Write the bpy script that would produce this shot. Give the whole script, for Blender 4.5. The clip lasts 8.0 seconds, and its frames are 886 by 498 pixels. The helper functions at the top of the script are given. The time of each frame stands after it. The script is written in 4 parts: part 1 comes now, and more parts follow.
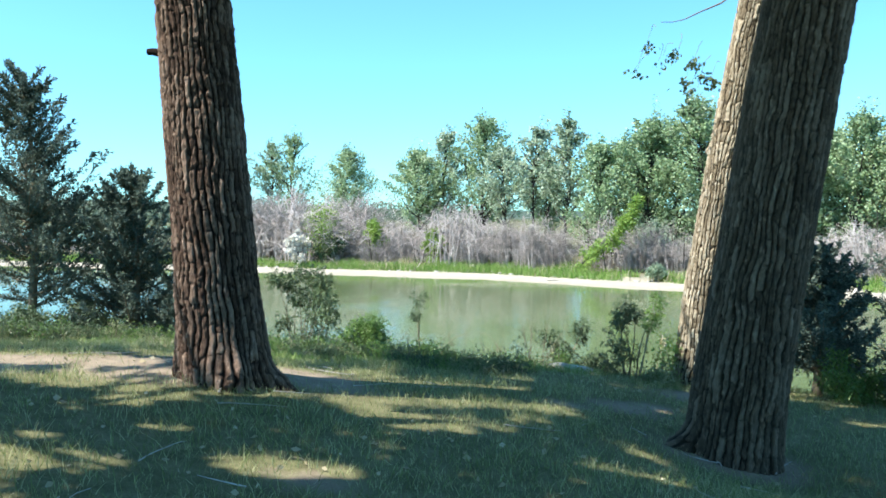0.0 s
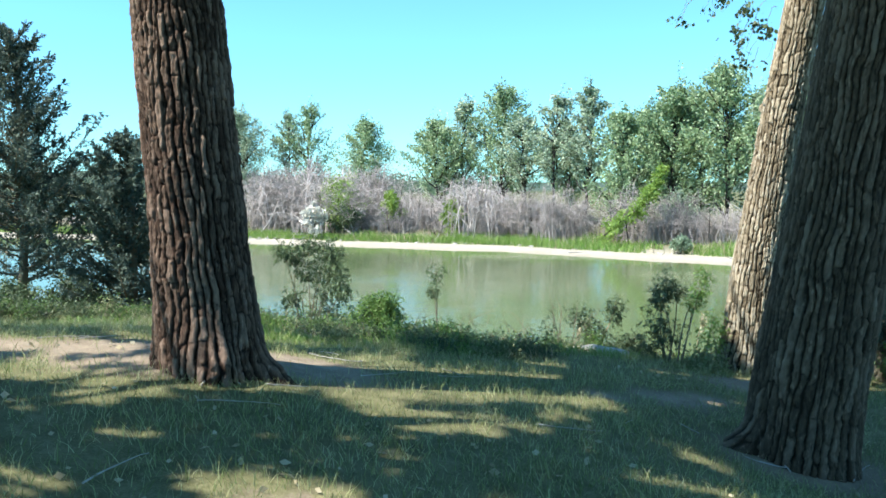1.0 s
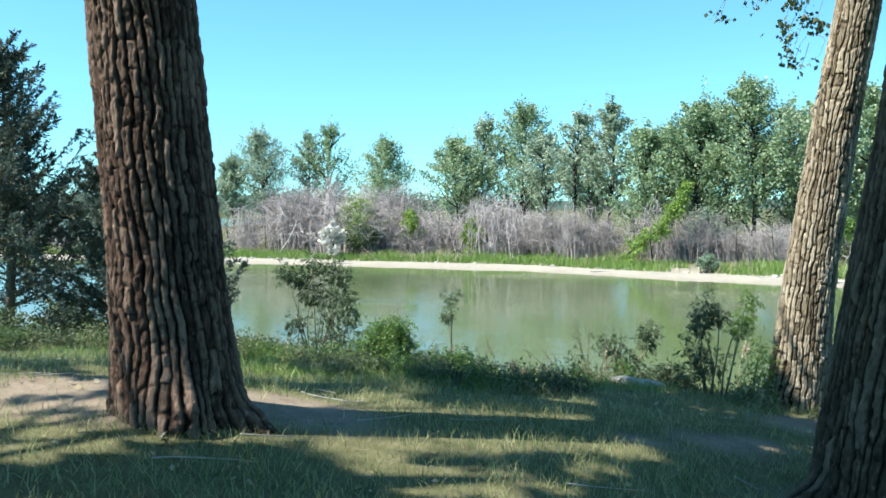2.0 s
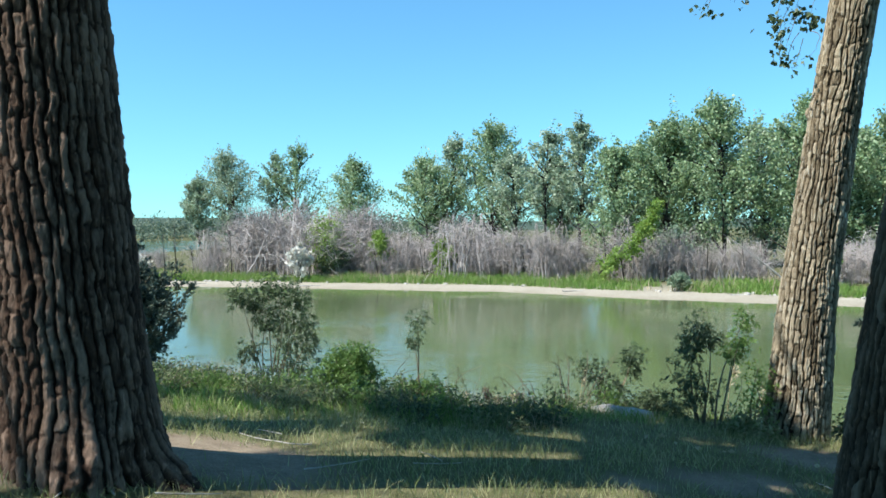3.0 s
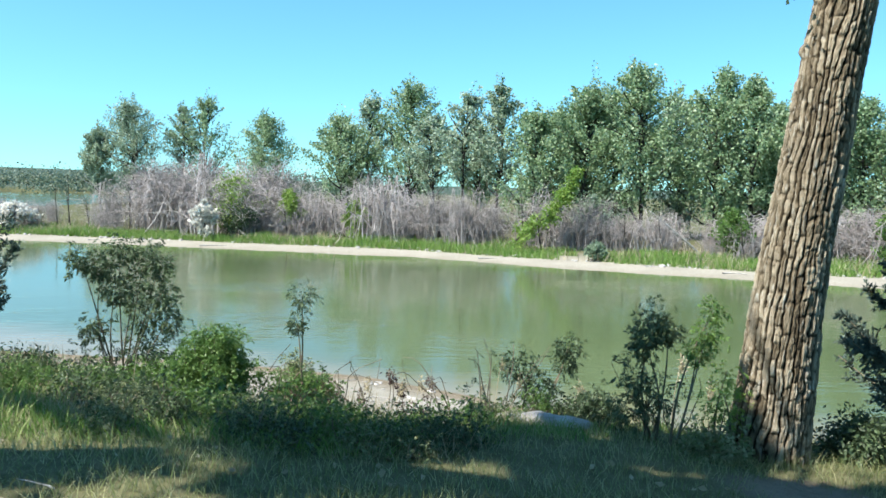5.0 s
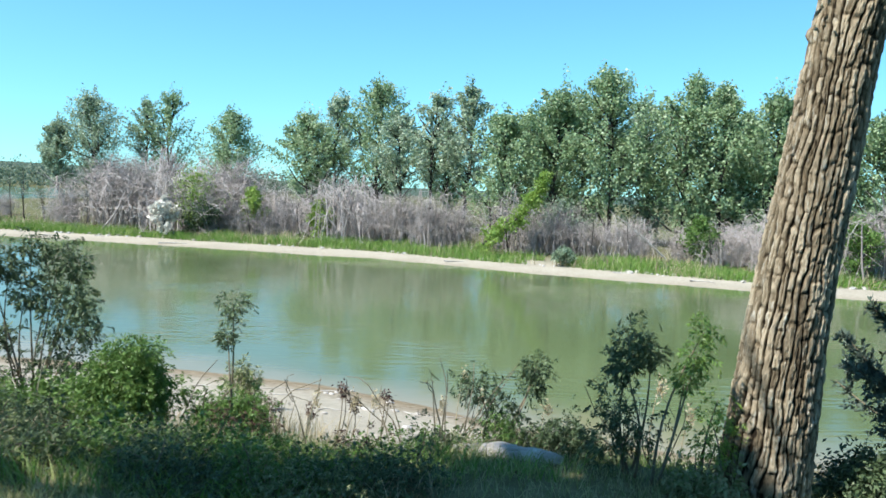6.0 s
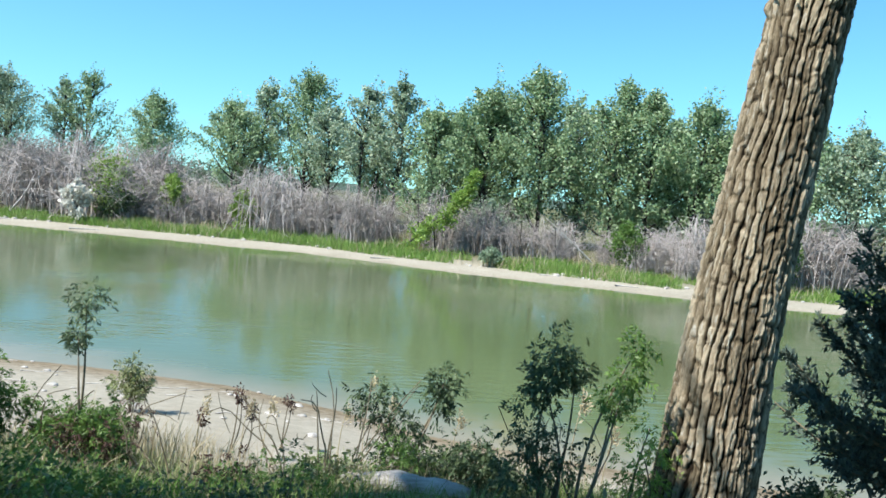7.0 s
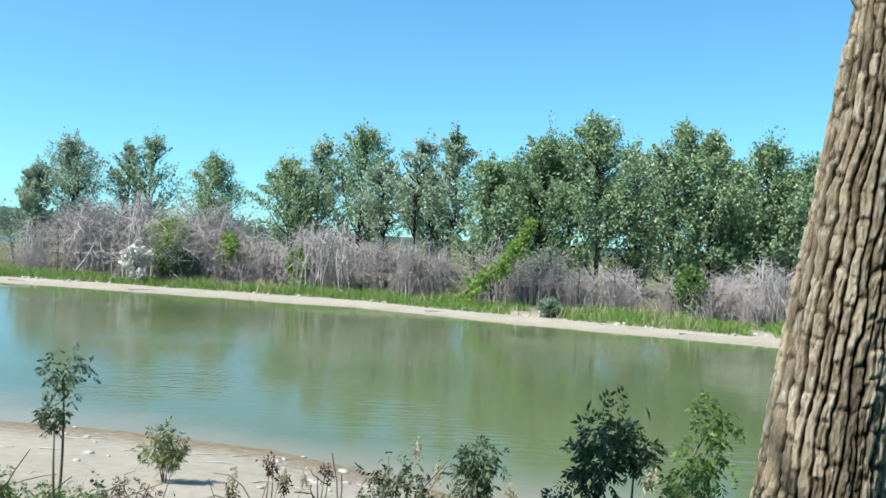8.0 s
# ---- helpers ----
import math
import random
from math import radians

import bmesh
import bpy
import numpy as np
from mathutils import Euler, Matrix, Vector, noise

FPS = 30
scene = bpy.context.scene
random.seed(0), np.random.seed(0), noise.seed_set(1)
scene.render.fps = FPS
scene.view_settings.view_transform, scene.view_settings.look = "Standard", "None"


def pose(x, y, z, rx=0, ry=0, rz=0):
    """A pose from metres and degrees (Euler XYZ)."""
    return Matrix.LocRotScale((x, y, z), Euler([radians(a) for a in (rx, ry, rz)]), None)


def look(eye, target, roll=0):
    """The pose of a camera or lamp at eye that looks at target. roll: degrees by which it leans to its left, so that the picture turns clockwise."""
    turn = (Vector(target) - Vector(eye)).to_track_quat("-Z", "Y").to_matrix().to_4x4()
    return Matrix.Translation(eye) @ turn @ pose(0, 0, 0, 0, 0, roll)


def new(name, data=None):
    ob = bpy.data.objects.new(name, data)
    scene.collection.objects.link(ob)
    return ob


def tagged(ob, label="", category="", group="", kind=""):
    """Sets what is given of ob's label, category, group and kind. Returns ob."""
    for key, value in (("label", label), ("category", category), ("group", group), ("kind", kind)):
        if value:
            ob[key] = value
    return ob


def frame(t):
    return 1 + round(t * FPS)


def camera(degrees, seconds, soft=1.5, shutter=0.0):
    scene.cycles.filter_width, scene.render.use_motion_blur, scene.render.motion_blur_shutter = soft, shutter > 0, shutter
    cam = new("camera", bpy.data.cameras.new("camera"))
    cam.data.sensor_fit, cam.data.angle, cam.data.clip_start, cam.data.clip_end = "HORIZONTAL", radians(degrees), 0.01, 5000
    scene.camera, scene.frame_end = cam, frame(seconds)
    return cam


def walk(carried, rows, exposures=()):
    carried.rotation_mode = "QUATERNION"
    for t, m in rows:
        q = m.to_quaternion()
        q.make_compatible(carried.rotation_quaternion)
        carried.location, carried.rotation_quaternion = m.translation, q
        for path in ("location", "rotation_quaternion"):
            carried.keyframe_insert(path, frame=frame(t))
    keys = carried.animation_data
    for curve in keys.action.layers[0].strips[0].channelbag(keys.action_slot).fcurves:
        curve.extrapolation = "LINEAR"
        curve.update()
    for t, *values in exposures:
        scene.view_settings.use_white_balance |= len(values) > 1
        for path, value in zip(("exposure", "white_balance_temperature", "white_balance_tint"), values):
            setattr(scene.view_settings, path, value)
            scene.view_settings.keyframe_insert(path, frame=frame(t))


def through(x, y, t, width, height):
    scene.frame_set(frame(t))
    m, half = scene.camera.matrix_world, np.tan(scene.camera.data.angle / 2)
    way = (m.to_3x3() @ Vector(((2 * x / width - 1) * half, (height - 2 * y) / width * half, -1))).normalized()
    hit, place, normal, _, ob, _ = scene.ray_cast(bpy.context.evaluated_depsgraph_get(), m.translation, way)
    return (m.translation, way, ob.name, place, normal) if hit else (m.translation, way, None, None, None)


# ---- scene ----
LENS = 56.0
PATH = [
    (0.0, look((0.000, -0.000, 1.684), (-0.888, 9.950, 1.232), 0.06)),
    (0.5, look((-0.062, 0.589, 1.616), (-1.244, 10.499, 0.980), 2.66)),
    (1.0, look((-0.129, 1.166, 1.606), (-1.234, 11.074, 0.818), -0.04)),
    (1.5, look((-0.154, 1.710, 1.592), (-1.592, 11.582, 0.908), -0.02)),
    (3.0, look((-0.227, 3.144, 1.460), (-1.229, 13.089, 1.154), -0.84)),
    (3.5, look((-0.292, 3.588, 1.447), (-1.149, 13.549, 1.248), 1.02)),
    (4.0, look((-0.310, 4.196, 1.411), (-0.512, 14.150, 0.477), 0.36)),
    (4.5, look((-0.265, 4.741, 1.395), (-0.315, 14.708, 0.586), 0.84)),
    (6.0, look((-0.097, 6.212, 1.338), (0.295, 16.179, 0.634), 2.37)),
    (6.5, look((0.040, 6.715, 1.296), (0.940, 16.647, 0.546), 3.62)),
    (7.0, look((0.170, 7.171, 1.257), (1.404, 17.071, 0.579), 4.69)),
    (7.5, look((0.267, 7.599, 1.227), (1.637, 17.501, 0.958), 3.60)),
    (7.8, look((0.405, 7.876, 1.225), (0.982, 17.859, 1.166), 4.10)),
    (8.0, look((0.469, 8.043, 1.222), (0.966, 18.030, 1.114), 2.90)),
]
cam = camera(LENS, 8.0, soft=1.6, shutter=0.2)
walk(cam, PATH, [(0.0, 1.38), (1.5, 1.28), (3.0, 0.82), (3.5, 0.75), (4.0, 0.98), (4.5, 1.01), (6.5, 0.9), (7.5, 0.82), (8.0, 0.78)])

# ---- world, sun, exposure ----
SUN_EL, SUN_AZ = radians(52), math.atan2(-0.891, -0.454)
world = bpy.data.worlds.new("world")
scene.world = world
world.use_nodes = True
wn = world.node_tree
sky = wn.nodes.new("ShaderNodeTexSky")
sky.sky_type, sky.sun_disc = "NISHITA", False
sky.sun_elevation, sky.sun_rotation = SUN_EL, SUN_AZ
sky.air_density, sky.dust_density, sky.ozone_density = 1.15, 0.3, 1.3
# the haze stays low: near the horizon the air is as clear as a little higher up
aim = wn.nodes.new("ShaderNodeTexCoord")
lift = wn.nodes.new("ShaderNodeMapping")
lift.inputs["Location"].default_value = (0, 0, 0.045)
wn.links.new(aim.outputs["Generated"], lift.inputs["Vector"])
wn.links.new(lift.outputs["Vector"], sky.inputs["Vector"])
tint = wn.nodes.new("ShaderNodeMix")
tint.data_type, tint.blend_type = "RGBA", "MULTIPLY"
tint.inputs["Factor"].default_value = 1.0
tint.inputs[7].default_value = (0.49, 0.955, 1.15, 1)
wn.links.new(sky.outputs["Color"], tint.inputs[6])
wn.links.new(tint.outputs[2], wn.nodes["Background"].inputs["Color"])
wn.nodes["Background"].inputs["Strength"].default_value = 0.106
sun = new("sun", bpy.data.lights.new("sun", "SUN"))
sun.data.energy, sun.data.angle, sun.data.color = 5.0, radians(0.53), (1.0, 0.96, 0.9)
to_sun = Vector((math.sin(SUN_AZ) * math.cos(SUN_EL), math.cos(SUN_AZ) * math.cos(SUN_EL), math.sin(SUN_EL)))
sun.matrix_world = look(to_sun * 60, (0, 0, 0))

WATER_Z = -3.3
# bare earth: middle and reach
BARE = ((-3.4, 8.0, 1.35), (-5.0, 7.7, 1.05), (-2.2, 8.3, 0.9), (2.2, 8.5, 0.9), (2.4, 10.9, 0.7), (1.25, 9.7, 0.5), (-1.3, 5.2, 0.4), (0.6, 9.3, 0.35), (1.6, 9.9, 0.4))
rng = np.random.default_rng(7)


# ---- materials ----
def mat(name, rough=0.8):
    m = bpy.data.materials.new(name)
    m.use_nodes = True
    m.node_tree.nodes["Principled BSDF"].inputs["Roughness"].default_value = rough
    m.node_tree.nodes["Principled BSDF"].inputs["Specular IOR Level"].default_value = 0.12 if rough > 0.55 else 0.4
    return m, m.node_tree.nodes, m.node_tree.links, m.node_tree.nodes["Principled BSDF"]


def noise_node(nodes, links, vec, scale, detail=4.0, rough=0.6):
    n = nodes.new("ShaderNodeTexNoise")
    n.inputs["Scale"].default_value, n.inputs["Detail"].default_value, n.inputs["Roughness"].default_value = scale, detail, rough
    if vec is not None:
        links.new(vec, n.inputs["Vector"])
    return n.outputs["Fac"]


def ramp(nodes, links, fac, stops):
    r = nodes.new("ShaderNodeValToRGB")
    while len(r.color_ramp.elements) < len(stops):
        r.color_ramp.elements.new(0.5)
    for e, (p, c) in zip(r.color_ramp.elements, stops):
        e.position, e.color = p, (*c, 1)
    links.new(fac, r.inputs["Fac"])
    return r.outputs["Color"]


def mix(nodes, links, fac, a, b, kind="MIX"):
    n = nodes.new("ShaderNodeMix")
    n.data_type, n.blend_type = "RGBA", kind
    for sock, v in (("Factor", fac), ("A", a), ("B", b)):
        ins = [i for i in n.inputs if i.name == sock and (i.type == "VALUE" if sock == "Factor" else i.type == "RGBA")][0]
        if isinstance(v, (int, float)):
            ins.default_value = v
        elif isinstance(v, tuple):
            ins.default_value = (*v, 1)
        else:
            links.new(v, ins)
    return [o for o in n.outputs if o.type == "RGBA"][0]


def math_node(nodes, links, op, a, b=0.0, c=None, clamp=False):
    n = nodes.new("ShaderNodeMath")
    n.operation, n.use_clamp = op, clamp
    for i, v in enumerate((a, b, c)):
        if v is None:
            continue
        if isinstance(v, (int, float)):
            n.inputs[i].default_value = v
        else:
            links.new(v, n.inputs[i])
    return n.outputs[0]


def step(nodes, links, v, lo, hi):
    n = nodes.new("ShaderNodeMapRange")
    n.interpolation_type = "SMOOTHSTEP"
    links.new(v, n.inputs["Value"])
    n.inputs["From Min"].default_value, n.inputs["From Max"].default_value = lo, hi
    return n.outputs["Result"]


def bump(nodes, links, height, bsdf, strength=0.5, distance=0.02):
    b = nodes.new("ShaderNodeBump")
    b.inputs["Strength"].default_value, b.inputs["Distance"].default_value = strength, distance
    links.new(height, b.inputs["Height"])
    links.new(b.outputs["Normal"], bsdf.inputs["Normal"])


def leaf_mat(name, dark, mid, light, rough=0.5, through=0.4):
    """Leaves: colour differs from leaf to leaf and in soft patches; some light passes through."""
    m, n, l, b = mat(name, rough)
    g, tc = n.new("ShaderNodeNewGeometry"), n.new("ShaderNodeTexCoord")
    oi = n.new("ShaderNodeObjectInfo")
    patch = noise_node(n, l, tc.outputs["Object"], 0.9, 3)
    v = math_node(n, l, "MULTIPLY", g.outputs["Random Per Island"], 0.6)
    v = math_node(n, l, "MULTIPLY_ADD", patch, 0.55, v)
    v = math_node(n, l, "MULTIPLY_ADD", oi.outputs["Random"], 0.16, v)
    col = ramp(n, l, v, ((0.2, dark), (0.55, mid), (0.95, light)))
    l.new(col, b.inputs["Base Color"])
    t = n.new("ShaderNodeBsdfTranslucent")
    l.new(col, t.inputs["Color"])
    mx = n.new("ShaderNodeMixShader")
    mx.inputs[0].default_value = through
    l.new(b.outputs[0], mx.inputs[1])
    l.new(t.outputs[0], mx.inputs[2])
    l.new(mx.outputs[0], n["Material Output"].inputs["Surface"])
    return m


def bark_mat(name, dark, mid, light):
    m, n, l, b = mat(name, 0.92)
    tc = n.new("ShaderNodeTexCoord")
    mp = n.new("ShaderNodeMapping")
    mp.inputs["Scale"].default_value = (1, 1, 0.22)
    l.new(tc.outputs["Object"], mp.inputs["Vector"])
    fine = noise_node(n, l, mp.outputs[0], 70, 5, 0.7)
    big = noise_node(n, l, mp.outputs[0], 6, 4, 0.6)
    # furrow shade and darker inner bark both go into the colour by relief
    furrow_shade = n.new("ShaderNodeAttribute")
    furrow_shade.attribute_name = "furrow_shade"
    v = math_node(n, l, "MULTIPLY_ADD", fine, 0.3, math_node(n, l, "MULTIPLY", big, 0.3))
    v = math_node(n, l, "MULTIPLY_ADD", furrow_shade.outputs["Fac"], 0.42, v)
    # pale noise flecks, stronger on the raised ridges
    flecks = step(n, l, noise_node(n, l, mp.outputs[0], 30, 3, 0.6), 0.57, 0.68)
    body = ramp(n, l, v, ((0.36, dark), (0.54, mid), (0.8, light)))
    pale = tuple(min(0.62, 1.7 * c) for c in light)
    l.new(mix(n, l, math_node(n, l, "MULTIPLY", flecks, math_node(n, l, "MULTIPLY", furrow_shade.outputs["Fac"], 0.55)), body, pale), b.inputs["Base Color"])
    bump(n, l, math_node(n, l, "MULTIPLY_ADD", noise_node(n, l, mp.outputs[0], 28, 4, 0.7), 1.2, fine), b, 0.9, 0.025)
    return m


def wood_mat(name, dark, mid, light):
    m, n, l, b = mat(name, 0.85)
    tc, mp = n.new("ShaderNodeTexCoord"), n.new("ShaderNodeMapping")
    mp.inputs["Scale"].default_value = (0.2, 1, 1)
    l.new(tc.outputs["Object"], mp.inputs["Vector"])
    grain, stain = noise_node(n, l, mp.outputs[0], 60, 5, 0.7), noise_node(n, l, tc.outputs["Object"], 5, 3)
    v = math_node(n, l, "MULTIPLY_ADD", grain, 0.5, math_node(n, l, "MULTIPLY", stain, 0.5))
    l.new(ramp(n, l, v, ((0.35, dark), (0.5, mid), (0.68, light))), b.inputs["Base Color"])
    bump(n, l, grain, b, 0.5, 0.01)
    return m


def twig_mat(name, a, c, rough=0.85):
    m, n, l, b = mat(name, rough)
    g, oi = n.new("ShaderNodeNewGeometry"), n.new("ShaderNodeObjectInfo")
    v = math_node(n, l, "MULTIPLY_ADD", oi.outputs["Random"], 0.35, math_node(n, l, "MULTIPLY", g.outputs["Random Per Island"], 0.65))
    l.new(ramp(n, l, v, ((0.0, a), (1.0, c))), b.inputs["Base Color"])
    return m


def ground_mat():
    m, n, l, b = mat("ground", 0.95)
    geo = n.new("ShaderNodeNewGeometry")
    pos = geo.outputs["Position"]
    sx = n.new("ShaderNodeSeparateXYZ")
    l.new(pos, sx.inputs[0])
    big, mid, fine = noise_node(n, l, pos, 0.5, 5), noise_node(n, l, pos, 5, 5, 0.7), noise_node(n, l, pos, 60, 4, 0.7)
    turf = ramp(n, l, math_node(n, l, "MULTIPLY_ADD", fine, 0.5, math_node(n, l, "MULTIPLY", mid, 0.5)),
                ((0.3, (0.05, 0.05, 0.024)), (0.5, (0.13, 0.13, 0.062)), (0.72, (0.28, 0.245, 0.145))))
    dirt = ramp(n, l, math_node(n, l, "MULTIPLY_ADD", fine, 0.45, math_node(n, l, "MULTIPLY", mid, 0.55)),
                ((0.3, (0.12, 0.095, 0.067)), (0.5, (0.235, 0.19, 0.135)), (0.75, (0.37, 0.31, 0.225))))
    # bare earth round the trunks and on trodden spots
    spots = None
    for cx, cy, rad in BARE:
        dx = math_node(n, l, "SUBTRACT", sx.outputs["X"], cx)
        dy = math_node(n, l, "MULTIPLY", math_node(n, l, "SUBTRACT", sx.outputs["Y"], cy), 1.5)
        d = math_node(n, l, "SQRT", math_node(n, l, "ADD", math_node(n, l, "MULTIPLY", dx, dx), math_node(n, l, "MULTIPLY", dy, dy)))
        d = math_node(n, l, "SUBTRACT", rad, math_node(n, l, "MULTIPLY_ADD", mid, 1.3, math_node(n, l, "SUBTRACT", d, 0.65)))
        spots = d if spots is None else math_node(n, l, "MAXIMUM", spots, d)
    col = mix(n, l, step(n, l, spots, -0.1, 0.35), turf, dirt)
    sand = ramp(n, l, math_node(n, l, "MULTIPLY_ADD", fine, 0.35, math_node(n, l, "MULTIPLY_ADD", mid, 0.35, math_node(n, l, "MULTIPLY", big, 0.3))),
                ((0.3, (0.2, 0.182, 0.14)), (0.5, (0.32, 0.293, 0.232)), (0.7, (0.43, 0.395, 0.32))))
    wet = ramp(n, l, mid, ((0.3, (0.14, 0.11, 0.07)), (0.7, (0.24, 0.19, 0.12))))
    near = math_node(n, l, "LESS_THAN", sx.outputs["Y"], 40.0)
    zz = math_node(n, l, "MULTIPLY_ADD", mid, 0.35, sx.outputs["Z"])
    zz = math_node(n, l, "ADD", zz, math_node(n, l, "MULTIPLY_ADD", near, -0.2, 0.2))
    sand = mix(n, l, step(n, l, zz, -3.13, -2.8), wet, sand)
    top = math_node(n, l, "MULTIPLY_ADD", near, 0.85, -2.92)
    zt = math_node(n, l, "SUBTRACT", math_node(n, l, "MULTIPLY_ADD", big, 0.3, sx.outputs["Z"]), top)
    zt = math_node(n, l, "MULTIPLY_ADD", step(n, l, sx.outputs["Y"], 150.0, 200.0), 5.0, zt)
    hills = ramp(n, l, noise_node(n, l, pos, 0.02, 5), ((0.35, (0.04, 0.065, 0.045)), (0.65, (0.075, 0.1, 0.072))))
    earth = mix(n, l, step(n, l, sx.outputs["Y"], 38.0, 40.0), col, ramp(n, l, mid, ((0.3, (0.06, 0.075, 0.028)), (0.7, (0.15, 0.14, 0.075)))))
    earth = mix(n, l, step(n, l, sx.outputs["Y"], 300.0, 500.0), earth, hills)
    l.new(mix(n, l, step(n, l, zt, 0.0, 0.3), sand, earth), b.inputs["Base Color"])
    bump(n, l, math_node(n, l, "MULTIPLY_ADD", fine, 0.3, mid), b, 0.5, 0.05)
    return m


def water_mat():
    m, n, l, b = mat("water", 0.09)
    b.inputs["IOR"].default_value = 1.33
    geo = n.new("ShaderNodeNewGeometry")
    mp = n.new("ShaderNodeMapping")
    mp.inputs["Scale"].default_value, mp.inputs["Rotation"].default_value = (0.45, 1.6, 1), (0, 0, radians(-24))
    l.new(geo.outputs["Position"], mp.inputs["Vector"])
    big = noise_node(n, l, geo.outputs["Position"], 0.06, 3)
    deep = ramp(n, l, big, ((0.35, (0.084, 0.115, 0.05)), (0.65, (0.108, 0.14, 0.066))))
    sx = n.new("ShaderNodeSeparateXYZ")
    l.new(geo.outputs["Position"], sx.inputs[0])
    # sand shows through the shallows along the near beach
    d = math_node(n, l, "SUBTRACT", math_node(n, l, "MULTIPLY_ADD", sx.outputs["X"], 0.46, sx.outputs["Y"]), 23.6)
    d = math_node(n, l, "MULTIPLY_ADD", noise_node(n, l, geo.outputs["Position"], 0.5, 4), 3.0, d)
    l.new(mix(n, l, step(n, l, d, 0.8, 5.0), (0.23, 0.2, 0.125), deep), b.inputs["Base Color"])
    rip = noise_node(n, l, mp.outputs[0], 2.9, 2, 0.35)
    calm = step(n, l, noise_node(n, l, geo.outputs["Position"], 0.12, 2), 0.5, 0.66)
    h = math_node(n, l, "MULTIPLY", rip, math_node(n, l, "MULTIPLY_ADD", calm, 0.85, 0.15))
    bump(n, l, h, b, 0.5, 0.05)
    return m


M_GROUND, M_WATER = ground_mat(), water_mat()
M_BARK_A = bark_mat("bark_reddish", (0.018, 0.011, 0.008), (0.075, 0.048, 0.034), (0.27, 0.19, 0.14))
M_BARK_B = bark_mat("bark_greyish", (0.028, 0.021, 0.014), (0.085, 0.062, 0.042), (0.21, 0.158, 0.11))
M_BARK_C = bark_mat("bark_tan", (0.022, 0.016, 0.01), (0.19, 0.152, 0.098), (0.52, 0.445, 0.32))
M_BARK_FAR = bark_mat("bark_grey", (0.05, 0.045, 0.04), (0.1, 0.09, 0.08), (0.2, 0.18, 0.155))
M_LEAF_FAR = leaf_mat("leaf_poplar", (0.085, 0.145, 0.065), (0.19, 0.29, 0.135), (0.4, 0.5, 0.3), 0.45, 0.36)
M_LEAF_GREY = leaf_mat("leaf_silver", (0.11, 0.17, 0.1), (0.23, 0.315, 0.195), (0.45, 0.53, 0.39), 0.45, 0.36)
M_LEAF_LIME = leaf_mat("leaf_lime", (0.1, 0.18, 0.035), (0.2, 0.32, 0.06), (0.32, 0.44, 0.11))
M_LEAF_MID = leaf_mat("leaf_green", (0.05, 0.1, 0.025), (0.1, 0.19, 0.04), (0.18, 0.29, 0.08))
M_CANOPY = leaf_mat("leaf_cottonwood", (0.05, 0.08, 0.02), (0.085, 0.135, 0.035), (0.14, 0.2, 0.06), 0.5, 0.4)
M_LEAF_DARK = leaf_mat("leaf_ash", (0.025, 0.042, 0.02), (0.05, 0.085, 0.036), (0.12, 0.17, 0.08), 0.55, 0.2)
M_LEAF_WEED = leaf_mat("leaf_weed", (0.09, 0.12, 0.05), (0.17, 0.21, 0.09), (0.32, 0.34, 0.2), 0.6, 0.3)
M_LEAF_RED = leaf_mat("leaf_maroon", (0.03, 0.022, 0.02), (0.075, 0.045, 0.04), (0.15, 0.1, 0.075), 0.6, 0.2)
M_JUNIPER = leaf_mat("juniper_scale", (0.045, 0.066, 0.055), (0.085, 0.12, 0.098), (0.17, 0.215, 0.165), 0.7, 0.15)
M_WHITE = leaf_mat("pale_blossom", (0.42, 0.4, 0.34), (0.62, 0.6, 0.53), (0.8, 0.78, 0.71), 0.7, 0.3)
M_GRASS = leaf_mat("grass_blade", (0.075, 0.1, 0.034), (0.22, 0.27, 0.1), (0.5, 0.49, 0.28), 0.6, 0.45)
M_GRASS_FAR = leaf_mat("grass_reed", (0.07, 0.14, 0.028), (0.15, 0.29, 0.055), (0.34, 0.39, 0.16), 0.6, 0.3)
M_STRAW = leaf_mat("dry_grass", (0.26, 0.22, 0.13), (0.42, 0.36, 0.23), (0.58, 0.52, 0.38), 0.7, 0.3)
M_TWIG = twig_mat("dead_twig", (0.17, 0.15, 0.14), (0.54, 0.495, 0.465))
M_STEM = twig_mat("stem", (0.1, 0.085, 0.06), (0.22, 0.19, 0.13))
M_LOG = wood_mat("bleached_wood", (0.24, 0.22, 0.195), (0.4, 0.38, 0.345), (0.58, 0.56, 0.52))
M_HAZE = leaf_mat("far_wood", (0.09, 0.13, 0.09), (0.13, 0.18, 0.12), (0.2, 0.25, 0.17))


# ---- mesh helpers ----
def mesh_np(name, verts, faces):
    """A mesh from an (n, 3) array of points and an (m, k) array of faces."""
    verts, faces = np.asarray(verts, np.float32), np.asarray(faces, np.int32)
    me = bpy.data.meshes.new(name)
    me.vertices.add(len(verts))
    me.vertices.foreach_set("co", verts.ravel())
    k = faces.shape[1]
    me.loops.add(faces.size)
    me.loops.foreach_set("vertex_index", faces.ravel())
    me.polygons.add(len(faces))
    me.polygons.foreach_set("loop_start", np.arange(0, faces.size, k, dtype=np.int32))
    me.polygons.foreach_set("loop_total", np.full(len(faces), k, np.int32))
    me.update(calc_edges=True)
    me.validate()
    return me


def link_np(name, geo, material, parent=None, smooth=True, label=""):
    ob = new(name, mesh_np(name, *geo))
    ob.data.materials.append(material)
    if smooth:
        ob.data.polygons.foreach_set("use_smooth", np.ones(len(ob.data.polygons), bool))
    ob.parent = parent
    return tagged(ob, label)


